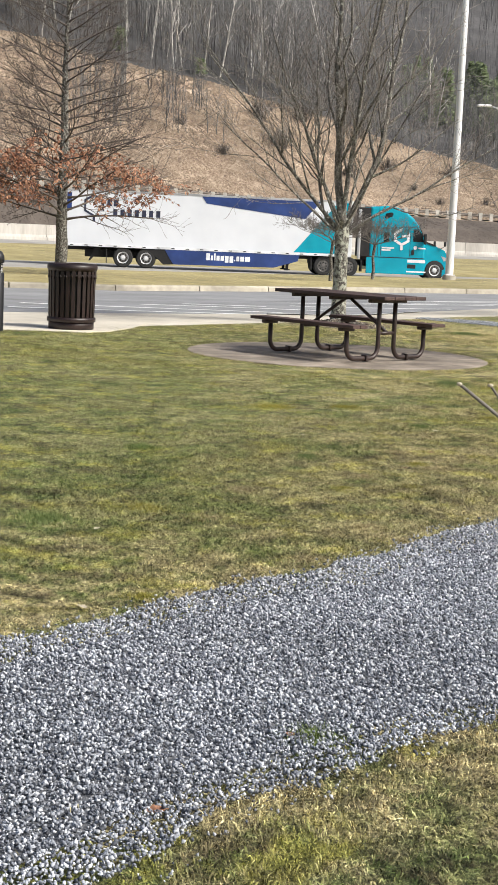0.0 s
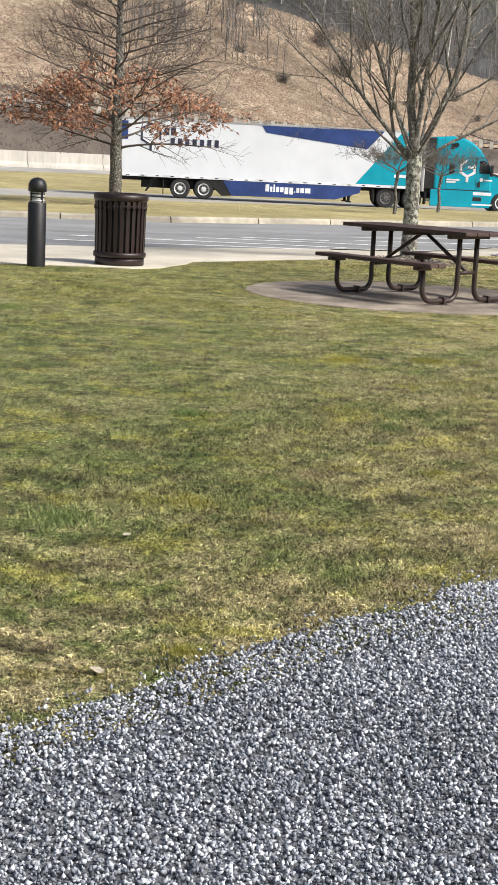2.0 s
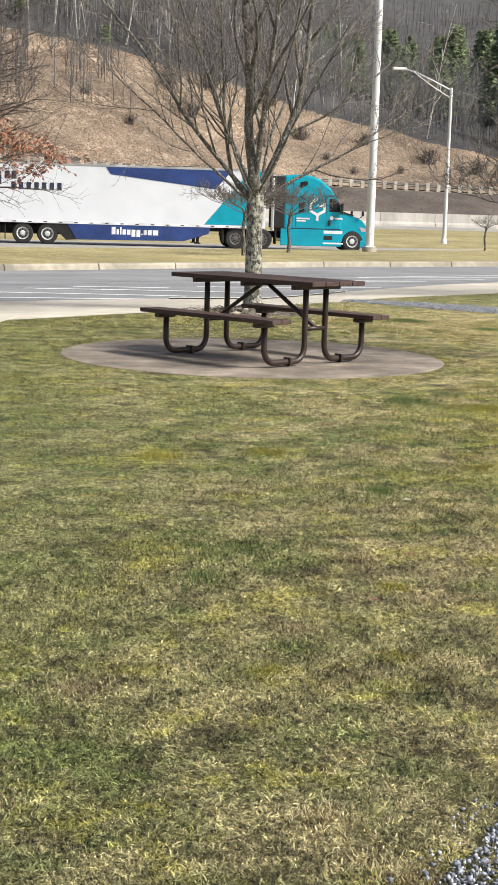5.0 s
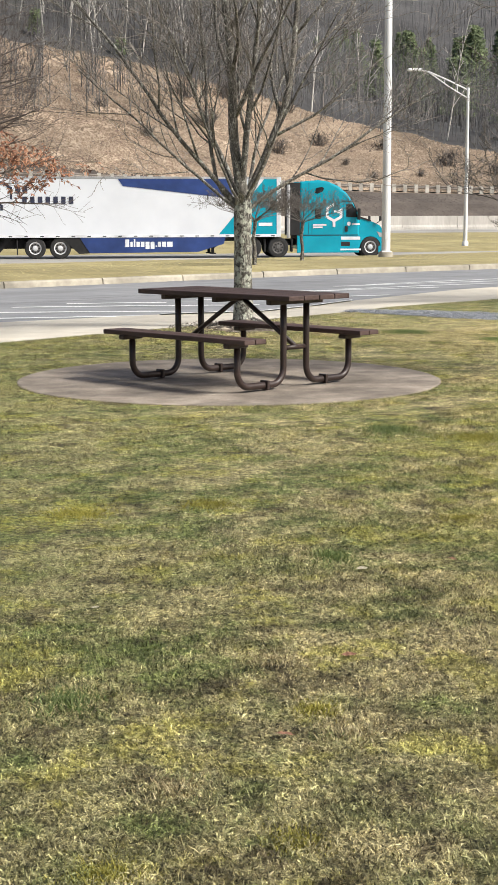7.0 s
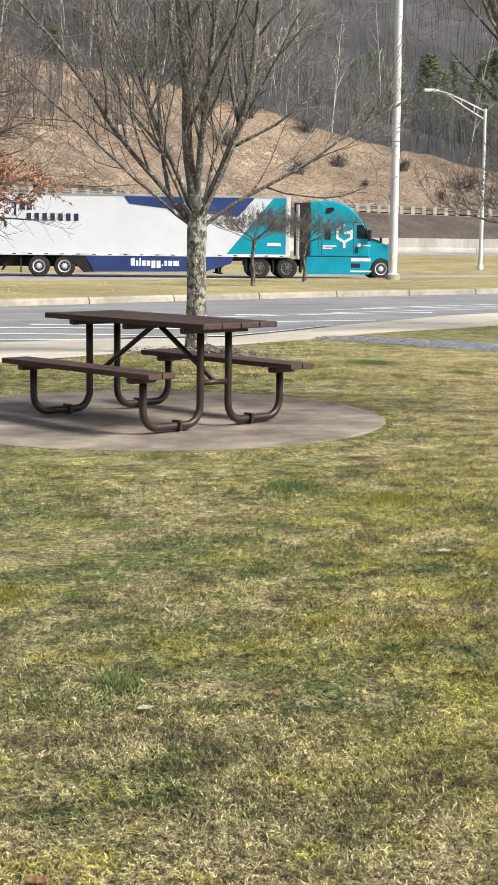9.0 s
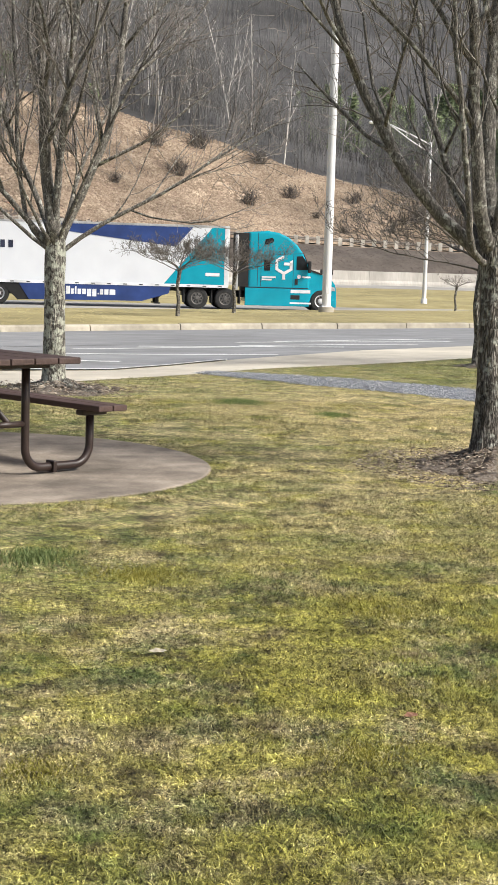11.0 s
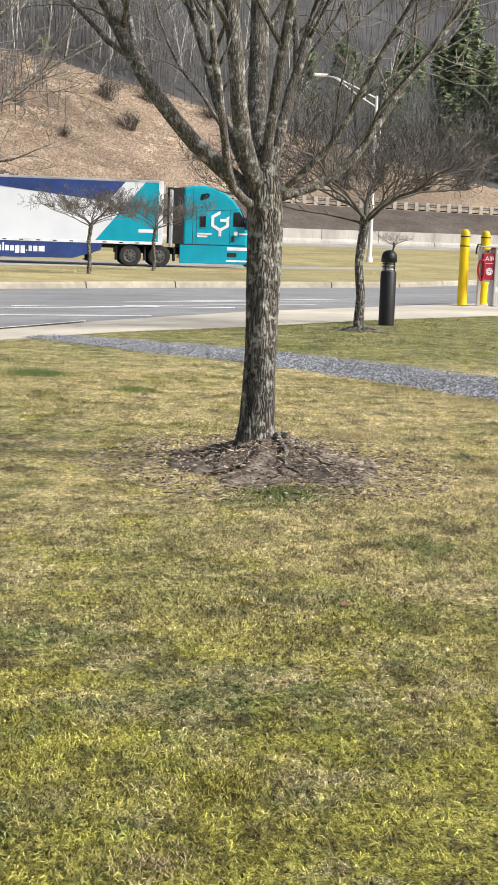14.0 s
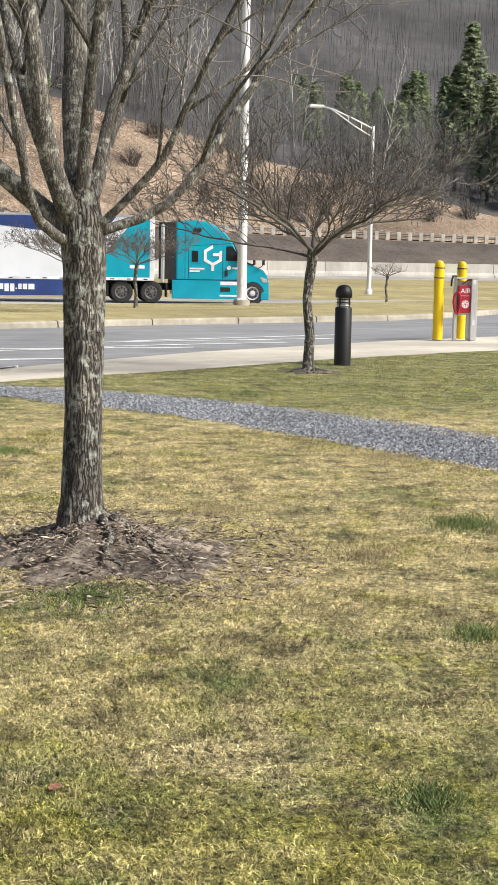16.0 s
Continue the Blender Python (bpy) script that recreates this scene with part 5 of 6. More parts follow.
def soil_mound(name, centre, rx, ry, h, seed, label):
    """A low heap of soil with surface roots."""
    rng = random.Random(seed)
    v, f = [], []
    n, k = 96, 20
    for j in range(k + 1):
        q = j / k
        for i in range(n):
            an = 2 * math.pi * i / n
            w = 1 + 0.55 * noise.noise(Vector((math.cos(an) * 1.9, math.sin(an) * 1.6, seed)))
            x, y = rx * q * w * math.cos(an), ry * q * w * math.sin(an)
            z = h * (1 - q) ** 1.9 * (1 + 0.3 * noise.noise(Vector((x * 4, y * 4, seed)))) + (0.024 * noise.noise(Vector((x * 11, y * 11, seed + 2))) + 0.012 * noise.noise(Vector((x * 30, y * 30, seed))))  * min(1, 4 * (1 - q)) + (0.004 if q < 1 else -0.03)
            v.append((centre[0] + x, centre[1] + y, z))
    for j in range(k):
        for i in range(n):
            i2 = (i + 1) % n
            f.append((j * n + i, j * n + i2, (j + 1) * n + i2, (j + 1) * n + i))
    mound = tagged(new(name, mesh_from(name, v, f, M["soil"], True)), label, "soil mound", kind="structure")
    for i in range(22):
        an = rng.uniform(0, 2 * math.pi)
        pts = []
        ln = rng.uniform(0.45, 0.9)
        for s in range(8):
            q = 0.1 + ln * s / 7
            an += rng.uniform(-0.16, 0.16)
            x, y = rx * q * math.cos(an), ry * q * math.sin(an)
            pts.append((centre[0] + x, centre[1] + y, h * (1 - min(q, 1)) ** 1.9 + 0.012 - 0.03 * max(0, q - 0.8)))
        part("root", tube_mesh("root", [(pts, [(0.011 + 0.014 * (i % 3 == 0)) * (1 - 0.7 * s / 7) for s in range(8)])], M["bark"], 6), None, mound)
    for i in range(16 if rx > 0.5 else 0):
        an, q = rng.uniform(0, 6.28), rng.uniform(0.35, 0.95)
        s = rng.uniform(0.02, 0.05)
        bm = bmesh.new()
        bmesh.ops.create_icosphere(bm, subdivisions=1, radius=s)
        for vv in bm.verts:
            vv.co = Vector((vv.co.x * 1.3, vv.co.y, vv.co.z * 0.6)) * rng.uniform(0.8, 1.2)
        o = part("stone", bm, M["chip"] if i % 3 == 0 else M["soil"], mound)
        o.location = (centre[0] + rx * q * math.cos(an), centre[1] + ry * q * math.sin(an), h * (1 - q) ** 1.9 + 0.012)
    return mound


def debris(name, centre, rx, ry, h, count, label):
    """Bark chips, twigs and dead leaves strewn over a mound and its rim."""
    r2 = np.random.RandomState(count)
    an, q = r2.uniform(0, 6.283, count), r2.uniform(0.15, 1.45, count)
    x, y = centre[0] + rx * q * np.cos(an), centre[1] + ry * q * np.sin(an)
    z = h * np.clip(1 - q, 0, 1) ** 1.9 + 0.006 + r2.uniform(0, 0.02, count)
    c = np.stack([x, y, z], 1)
    d = r2.normal(size=(count, 3)) * (1, 1, 0.25)
    d *= (0.004 + 0.034 * r2.rand(count) ** 2 / np.linalg.norm(d, axis=1))[:, None]
    e = np.cross(d, r2.normal(size=(count, 3)))
    e *= (r2.uniform(0.0015, 0.0045, count) / np.linalg.norm(e, axis=1))[:, None]
    u = np.stack([c - d, c + e, c + d, c - e, c + np.array([0, 0, 0.006])], 1)
    t = np.array([(0, 1, 4), (1, 2, 4), (2, 3, 4), (3, 0, 4)])[None] + (np.arange(count) * 5)[:, None, None]
    tagged(new(name, tri_mesh(name, u.reshape(-1, 3), t.reshape(-1, 3), M["chip"])), label, "debris", kind="stuff")


debris("bark_litter", (6.47, 14.95), 0.72, 0.85, 0.215, 5200, "strewn bark chips, twigs and dead leaves on the soil mound")
debris("bark_litter_far", (3.28, 20.9), 0.7, 0.75, 0.12, 2200, "strewn bark chips round the maple")
soil_mound("soil_mound", (6.47, 14.95), 0.6, 0.74, 0.215, 4, "eroded grey soil mound with exposed roots round the maple")
soil_mound("soil_mound", (3.28, 20.9), 0.7, 0.75, 0.12, 8, "low bare soil ring round the maple")
soil_mound("soil_mound", (9.38, 26.3), 0.35, 0.4, 0.05, 9, "thin bare soil ring round the hawthorn")


def budded_shrub():
    s = empty("shrub", pose(1.95, 0.25, 0.0), "bare shrub with budded grey twigs beside the gravel path", "shrub")
    rng = random.Random(2)
    paths, buds = [], []
    arm = [(0, 0, 0), (-0.05, -0.03, 0.3), (-0.2, -0.1, 0.62), (-0.5, -0.18, 0.85), (-0.74, -0.22, 0.98), (-0.945, -0.25, 1.13)]
    paths.append((arm, [0.016, 0.013, 0.01, 0.007, 0.005, 0.004]))
    for q, d in ((0.86, (-0.06, 0.02, 0.10)), (0.80, (-0.02, 0.02, 0.11)), (0.74, (0.0, -0.02, 0.11)), (0.66, (0.03, 0.02, 0.10))):
        p, _ = at_line([Vector(a) for a in arm], q)
        e = p + Vector(d)
        paths.append(([p, p.lerp(e, 0.5) + Vector((0.008, 0, 0)), e], [0.0045, 0.0035, 0.003]))
        buds.append(e)
    buds.append(Vector(arm[-1]))
    for i in range(5):
        an = rng.uniform(-1.2, 1.2)
        paths.append(([(0, 0, 0), (0.1 * math.cos(an), 0.1 * math.sin(an), 0.4), (0.35 * math.cos(an), 0.3 * math.sin(an), 0.9)], [0.014, 0.01, 0.004]))
    part("stem", tube_mesh("stem", paths, M["twig"], 7), None, s)
    for b in buds:
        bm = bmesh.new()
        bmesh.ops.create_icosphere(bm, subdivisions=2, radius=0.007)
        for v in bm.verts:
            v.co.z *= 0.7
        o = part("bud", bm, M["pale_litter"], s, "pale swollen bud", smooth=True)
        o.location = b


budded_shrub()

# ---- fallen leaves ----
def fallen_leaf(x, y, size, material, turn, label):
    bm = bmesh.new()
    n = 12
    mid = [bm.verts.new((size * (2 * i / n - 1), 0, size * (0.10 + 0.10 * math.sin(i * 1.3 + turn)) * 0.5)) for i in range(n + 1)]
    for s in (-1, 1):
        edge = []
        for i in range(n + 1):
            w = math.sin(math.pi * i / n) * size * (0.55 + 0.07 * math.cos(i * 2.2))
            edge.append(bm.verts.new((size * (2 * i / n - 1), s * w, mid[i].co.z * 0.6 + w * (0.2 + 0.12 * s))))
        for i in range(n):
            bm.faces.new((mid[i], mid[i + 1], edge[i + 1], edge[i])[::s])
    me = bpy.data.meshes.new("dead_leaf")
    bmesh.ops.remove_doubles(bm, verts=bm.verts[:], dist=1e-5)
    bm.to_mesh(me)
    bm.free()
    me.materials.append(material)
    ob = tagged(new("dead_leaf", me), label, "leaf", "fallen leaves on the lawn")
    ob.matrix_world = pose(x, y, 0.014, 0, 0, math.degrees(turn))


for x, y, s, c, a in ((0.33, 0.13, 0.06, "litter", 0.3), (0.04, 2.13, 0.06, "pale_litter", 2.0), (0.03, 3.63, 0.045, "pale_litter", 1.0), (2.44, 7.74, 0.05, "pale_litter", 0.4), (2.19, 6.57, 0.05, "litter", 0.1),
                      (1.89, 5.85, 0.055, "litter", 2.8), (1.37, 7.25, 0.03, "pale_litter", 0.4), (2.84, 7.87, 0.05, "litter", 1.9), (3.8, 9.9, 0.065, "pale_litter", 0.2), (4.55, 9.13, 0.055, "litter", 0.5),
                      (6.48, 10.57, 0.08, "pale_litter", 0.1), (6.27, 11.83, 0.05, "litter", 0.9), (0.72, 0.72, 0.045, "litter", 1.7), (-0.92, 11.1, 0.05, "pale_litter", 0.6), (3.9, 7.6, 0.05, "litter", 1.1), (5.0, 8.6, 0.05, "litter", 2.2)):
    fallen_leaf(x, y, s * 0.55, M[c], a, "curled brown dead leaf lying on the ground" if c == "litter" else "bleached pale dead leaf lying on the grass")

# ---- gravel path ----
PATH_LINE = [Vector(p) for p in ((-9, -5.5), (-1.55, -0.62), (-0.03, 0.71), (0.71, 1.44), (1.29, 1.86), (1.87, 2.2), (3.05, 3.7), (5.6, 5.2), (9.2, 8.0), (11.2, 12.0), (10.6, 16.0), (9.45, 18.55), (8.65, 20.05), (7.88, 21.3), (6.8, 22.5), (5.85, 23.35), (5.3, 23.75))]
PATH_HALF = [0.8, 0.8, 0.78, 0.80, 1.01, 1.07, 0.98, 0.8, 0.8, 0.75, 0.72, 0.7, 0.68, 0.66, 0.66, 0.5, 0.3]


def smooth_path():
    pts, half = [], []
    n = len(PATH_LINE)
    for i in range(n - 1):
        p0, p1, p2, p3 = (PATH_LINE[max(0, min(n - 1, i + k))] for k in (-1, 0, 1, 2))
        for s in range(10):
            t = s / 10
            pts.append(0.5 * ((2 * p1) + (p2 - p0) * t + (2 * p0 - 5 * p1 + 4 * p2 - p3) * t * t + (3 * p1 - p0 - 3 * p2 + p3) * t ** 3))
            half.append(PATH_HALF[i] * (1 - t) + PATH_HALF[i + 1] * t)
    return np.array([tuple(p) for p in pts]), np.array(half)


PP, PH = smooth_path()


def path_depth(x, y):
    """How far inside the gravel a place lies; below 0 is outside."""
    d = np.hypot(PP[:, 0] - x, PP[:, 1] - y)
    k = int(np.argmin(d))
    return PH[k] - d[k] + 0.09 * wander(x, y, 2.2, 5.0) + 0.05 * wander(x, y, 6.0, 8.0)


pv, pf = [], []
for k in range(len(PP)):
    d = PP[min(k + 1, len(PP) - 1)] - PP[max(k - 1, 0)]
    d = d / np.hypot(*d)
    for j in range(7):
        o = (j / 6 - 0.5) * 2 * (PH[k] - 0.02)
        x, y = PP[k][0] - d[1] * o, PP[k][1] + d[0] * o
        pv.append((x, y, 0.006 if 0 < j < 6 else -0.01))
for k in range(len(PP) - 1):
    for j in range(6):
        p = k * 7 + j
        pf.append((p, p + 7, p + 8, p + 1))
tagged(new("gravel_bed", mesh_from("gravel_bed", pv, pf, M["gravel_bed"])), "grey crushed stone path across the lawn", "path", kind="structure")

rs = np.random.RandomState(7)
OCT_V = np.array([(1, 0, 0), (-1, 0, 0), (0, 1, 0), (0, -1, 0), (0, 0, 1), (0, 0, -1)], float)
OCT_F = np.array([(0, 2, 4), (2, 1, 4), (1, 3, 4), (3, 0, 4), (2, 0, 5), (1, 2, 5), (3, 1, 5), (0, 3, 5)])


def turned(n):
    """n random turns as matrices."""
    q = rs.normal(size=(n, 4))
    q /= np.linalg.norm(q, axis=1)[:, None]
    w, x, y, z = q.T
    return np.stack([np.stack([1 - 2 * (y * y + z * z), 2 * (x * y - z * w), 2 * (x * z + y * w)], 1), np.stack([2 * (x * y + z * w), 1 - 2 * (x * x + z * z), 2 * (y * z - x * w)], 1), np.stack([2 * (x * z - y * w), 2 * (y * z + x * w), 1 - 2 * (x * x + y * y)], 1)], 1)


def gravel(name, box_, count, size, shape_v, shape_f, label):
    pts = []
    xs = rs.uniform(box_[0], box_[1], count)
    ys = rs.uniform(box_[2], box_[3], count)
    keep = [(x, y, dd) for x, y in zip(xs, ys) for dd in (path_depth(x, y),) if dd > 0 or (dd > -0.1 and rs.rand() < 0.06)]
    c = np.array(keep)
    n = len(c)
    s = size * rs.uniform(0.55, 1.25, n) ** 1.3
    sh = shape_v[None] * rs.uniform(0.65, 1.2, (n, len(shape_v), 1)) * np.array([1.25, 0.95, 0.65])
    vv = np.einsum("nij,nkj->nki", turned(n), sh) * s[:, None, None]
    z = 0.008 + rs.uniform(0, 0.012, n)
    vv += np.stack([c[:, 0], c[:, 1], z], 1)[:, None]
    ff = shape_f[None] + (np.arange(n) * len(shape_v))[:, None, None]
    return tagged(new(name, tri_mesh(name, vv.reshape(-1, 3), ff.reshape(-1, 3), M["stone"])), label, "gravel", kind="stuff")


gravel("gravel", (-0.9, 2.5, -0.7, 4.3), 185000, 0.0068, OCT_V, OCT_F, "loose grey crushed stones on the path")
gravel("gravel_far", (4.8, 10.8, 16.5, 24.6), 120000, 0.0085, OCT_V, OCT_F, "loose grey crushed stones on the far path")

# ---- grass ----
MOUNDS = ((6.49, 14.93, 0.40), (3.28, 20.9, 0.5), (9.38, 26.3, 0.22))


def grass(name, xs, ys, height, width, label, arch=False):
    """Short matted blades on the lawn, kept off the slab, paths and paving."""
    n = len(xs)
    ok = ((xs - SLAB[0]) ** 2 + (ys - SLAB[1]) ** 2) > (SLAB[2] - 0.015) ** 2
    for mx, my, mr in MOUNDS:
        ok &= (((xs - mx) ** 2 + (ys - my) ** 2) > mr ** 2) | (rs.rand(n) < 0.10)
    ex = np.linspace(-60, 40, 2001)
    ok &= ys < np.interp(xs, ex, [lawn_edge(x) for x in ex]) + 0.05
    ok &= ~((np.hypot(xs + 0.93, ys - 17.5) < 0.6) | ((xs < -0.4) & (ys > 16.9 + 0.55 * (xs + 2.2))))
    d = np.min(np.stack([np.hypot(xs - p[0], ys - p[1]) - h for p, h in zip(PP[::3], PH[::3])]), 0)
    ok &= d > -0.3
    for i in np.where(ok & (np.abs(d) < 0.3))[0]:
        if path_depth(xs[i], ys[i]) > 0.02 and rs.rand() > 0.02:
            ok[i] = False
    xs, ys = xs[ok], ys[ok]
    n = len(xs)
    an, la = rs.uniform(0, 2 * np.pi, n), rs.uniform(0, 2 * np.pi, n)
    clump = 0.95 + 0.13 * np.sin(xs * 3.1 + 2 * np.sin(ys * 1.7)) + 0.13 * np.sin(ys * 4.3 + 2 * np.sin(xs * 2.3 + 1))
    h = height * rs.uniform(0.5, 1.25, n) * clump
    lean = rs.uniform(0.5, 2.0, n) * h
    w = width * rs.uniform(0.6, 1.4, n)
    rr = np.clip((4.0 - np.hypot(xs - SLAB[0], ys - SLAB[1])) / 1.7, 0, 1)
    root = np.stack([xs, ys, -0.003 - 0.042 * rr * rr * (3 - 2 * rr)], 1)
    side = np.stack([np.cos(an), np.sin(an), np.zeros(n)], 1) * w[:, None] * 0.5
    tip = root + np.stack([np.cos(la) * lean, np.sin(la) * lean, h], 1)
    if not arch:
        vv = np.stack([root - side, root + side, tip], 1)
        return tagged(new(name, tri_mesh(name, vv.reshape(-1, 3), np.arange(3 * n).reshape(-1, 3), M["blade"])), label, "grass", kind="stuff")
    # two-part blades that rise and bend over, lying on one another
    run = rs.uniform(0.012, 0.038, n)
    turn = la + rs.normal(0, 0.45, n)
    mid = root + np.stack([np.cos(la) * run * 0.45, np.sin(la) * run * 0.45, h], 1)
    tip = mid + np.stack([np.cos(turn) * run * 0.6, np.sin(turn) * run * 0.6, h * rs.uniform(-0.7, 0.5, n)], 1)
    side = np.stack([-np.sin(la), np.cos(la), rs.normal(0, 0.35, n)], 1) * w[:, None] * 0.5
    vv = np.stack([root, mid - side, mid + side, tip], 1)
    ff = np.array([(0, 1, 2), (1, 3, 2)])[None] + (np.arange(n) * 4)[:, None, None]
    return tagged(new(name, tri_mesh(name, vv.reshape(-1, 3), ff.reshape(-1, 3), M["blade"])), label, "grass", kind="stuff")


# a band of lawn along the walk, thicker than the rest
BAND = np.array([(0.3, 0.6), (0.6, 3.0), (1.1, 5.0), (2.3, 6.8), (4.3, 9.0), (5.6, 10.8), (6.9, 12.8)])
q = rs.uniform(0, len(BAND) - 1.001, 430000)
k = q.astype(int)
mid = BAND[k] + (BAND[k + 1] - BAND[k]) * (q - k)[:, None]
grass("grass", mid[:, 0] + rs.normal(0, 0.95, len(q)), mid[:, 1] + rs.normal(0, 0.9, len(q)), 0.0135, 0.0031, "short straw and olive winter lawn grass", True)
grass("grass_front", rs.uniform(-0.4, 1.9, 45000), rs.uniform(-0.8, 1.5, 45000), 0.018, 0.0036, "short winter grass beside the gravel path", True)
grass("grass_margin", rs.uniform(-1.6, 8.8, 480000), rs.uniform(2.2, 15.5, 480000), 0.019, 0.0038, "short straw and olive winter lawn grass")
grass("grass_mid", rs.uniform(-2.5, 9.8, 420000), rs.uniform(12.5, 20.0, 420000), 0.018, 0.0046, "short straw and olive winter lawn grass")
grass("grass_back", rs.uniform(-3.5, 13.0, 150000), rs.uniform(19.0, 31.0, 150000), 0.022, 0.0065, "short winter lawn grass round the slab and trees")

def clump(name, x, y, rx, ry, count, height, material, label):
    """A patch of one kind of growth in the turf, with a ragged edge."""
    an = rs.uniform(0, 6.283, count)
    wave = 1 + 0.25 * np.sin(an * 2 + x * 9) + 0.2 * np.sin(an * 5 + y * 7) + 0.15 * np.sin(an * 9 + x * 5)
    q = np.abs(rs.normal(0, 0.52, count)) * wave
    px, py = x + rx * q * np.cos(an), y + ry * q * np.sin(an)
    la, wa = rs.uniform(0, 6.283, count), rs.uniform(0, 6.283, count)
    h = height * rs.uniform(0.5, 1.3, count) * np.clip(1.2 - 0.6 * q, 0.3, 1)
    root = np.stack([px, py, np.full(count, -0.004) + np.array([dip(a, b) for a, b in zip(px, py)])], 1)
    side = np.stack([np.cos(wa), np.sin(wa), np.zeros(count)], 1) * (0.0022 * rs.uniform(0.7, 1.6, count))[:, None]
    tip = root + np.stack([np.cos(la) * h * 0.7, np.sin(la) * h * 0.7, h], 1)
    v = np.stack([root - side, root + side, tip], 1)
    tagged(new(name, tri_mesh(name, v.reshape(-1, 3), np.arange(3 * count).reshape(-1, 3), M[material])), label, "grass", kind="stuff")


for x, y, r in ((8.44, 15.66, 0.35), (7.23, 11.71, 0.16), (6.4, 14.05, 0.34), (7.84, 13.36, 0.2), (5.13, 19.85, 0.35), (5.9, 18.67, 0.25), (2.36, 7.99, 0.15), (5.12, 19.8, 0.3), (1.29, 6.22, 0.16), (-0.25, 3.88, 0.26), (0.2, 6.42, 0.14), (-1.58, 11.65, 0.25), (3.31, 11.7, 0.28), (0.78, 0.72, 0.16)):
    clump("green_grass_clump", x, y, r, r * 1.25, int(900 + 24000 * r * r), 0.027, "lush", "lush dark green clump of grass in the lawn")
for x, y, r in ((0.23, 4.28, 0.24), (0.27, 2.35, 0.12), (4.34, 8.79, 0.3), (4.79, 10.52, 0.3), (3.79, 11.26, 0.35), (3.4, 8.67, 0.2), (5.05, 9.55, 0.3), (4.75, 10.71, 0.3), (5.64, 10.17, 0.25), (2.01, 6.07, 0.12), (1.93, 9.2, 0.25), (3.1, 8.73, 0.2), (1.83, 5.18, 0.12), (0.27, 4.22, 0.2), (1.39, 5.04, 0.14), (1.29, 9.04, 0.3), (5.9, 11.9, 0.1)):
    clump("moss_clump", x, y, r, r, int(1000 + 20000 * r * r), 0.018, "moss_blade", "yellow-green moss patch in the winter lawn")
for x, y, r in ((2.08, 5.88, 0.2), (1.56, 5.52, 0.2), (1.94, 6.58, 0.22), (5.44, 9.72, 0.25), (4.72, 9.88, 0.2), (5.2, 9.24, 0.25), (0.78, 4.9, 0.25), (0.58, 4.03, 0.2), (1.39, 3.91, 0.2), (7.2, 16.2, 0.6), (8.6, 18.4, 0.7), (7.7, 14.9, 0.5), (1.0, 3.1, 0.3), (0.3, 2.2, 0.2), (1.5, 3.6, 0.25)):
    clump("straw_clump", x, y, r, r, int(900 + 10000 * r * r), 0.018, "straw_blade", "bleached straw patch in the winter lawn")

# ---- hillside growth ----
def tufts(name, count, x0, x1, low, high, size, material, label):
    v = []
    for _ in range(count):
        x = rs.uniform(x0, x1)
        a, b = low(x), high(x)
        y = rs.uniform(a, b)
        z = ground_z(x, y)
        slope = ground_z(x, y + 1.0) - z
        for k in range(5):
            an = rs.uniform(-0.9, 0.9)
            s = size * rs.uniform(0.5, 1.3)
            w = s * 0.65
            ox, oy = rs.uniform(-0.9, 0.9) * size, rs.uniform(-0.9, 0.9) * size
            dx, dy = w * math.cos(an), w * math.sin(an)
            zb = z + slope * oy
            v += [(x + ox - dx, y + oy - dy, zb - slope * dy - 0.02), (x + ox + dx, y + oy + dy, zb + slope * dy - 0.02), (x + ox - s * math.sin(an), y + oy + s * math.cos(an), zb + slope * s * math.cos(an) + s * 0.3)]
    return tagged(new(name, tri_mesh(name, v, np.arange(len(v)).reshape(-1, 3), material)), label, "grass", kind="stuff")


def foot_y(x):
    return wall_line(x) + 16.5


def crest_y(x):
    return foot_y(x) + (max(crest_z(x), rail_z(x) + 1.2) - rail_z(x)) / 0.43


tufts("hill_grass", 30000, -34, 64, foot_y, crest_y, 0.2, M["tuft"], "tussocks of dry brown grass on the hillside")
tufts("eroded_soil", 2600, -32, 9, foot_y, lambda x: foot_y(x) + 7.0 - 0.12 * (x + 32), 0.24, M["bank"], "dark eroded soil low on the hillside")
tufts("verge_grass", 6000, -9, 21, lambda x: kerb_line(x) + 0.3, lambda x: island_back(x) - 0.2, 0.05, M["verge_tuft"], "short pale grass on the island")
tufts("roadside_grass", 3500, -24, 42, lambda x: road_far(x) + 0.3, lambda x: highway_near(x) - 0.2, 0.08, M["verge_tuft"], "short pale grass beside the highway")
tufts("bank_scrub", 3500, -45, 66, lambda x: wall_line(x) + 0.7, lambda x: wall_line(x) + 7, 0.12, M["bank"], "dark scrub on the bank above the wall")


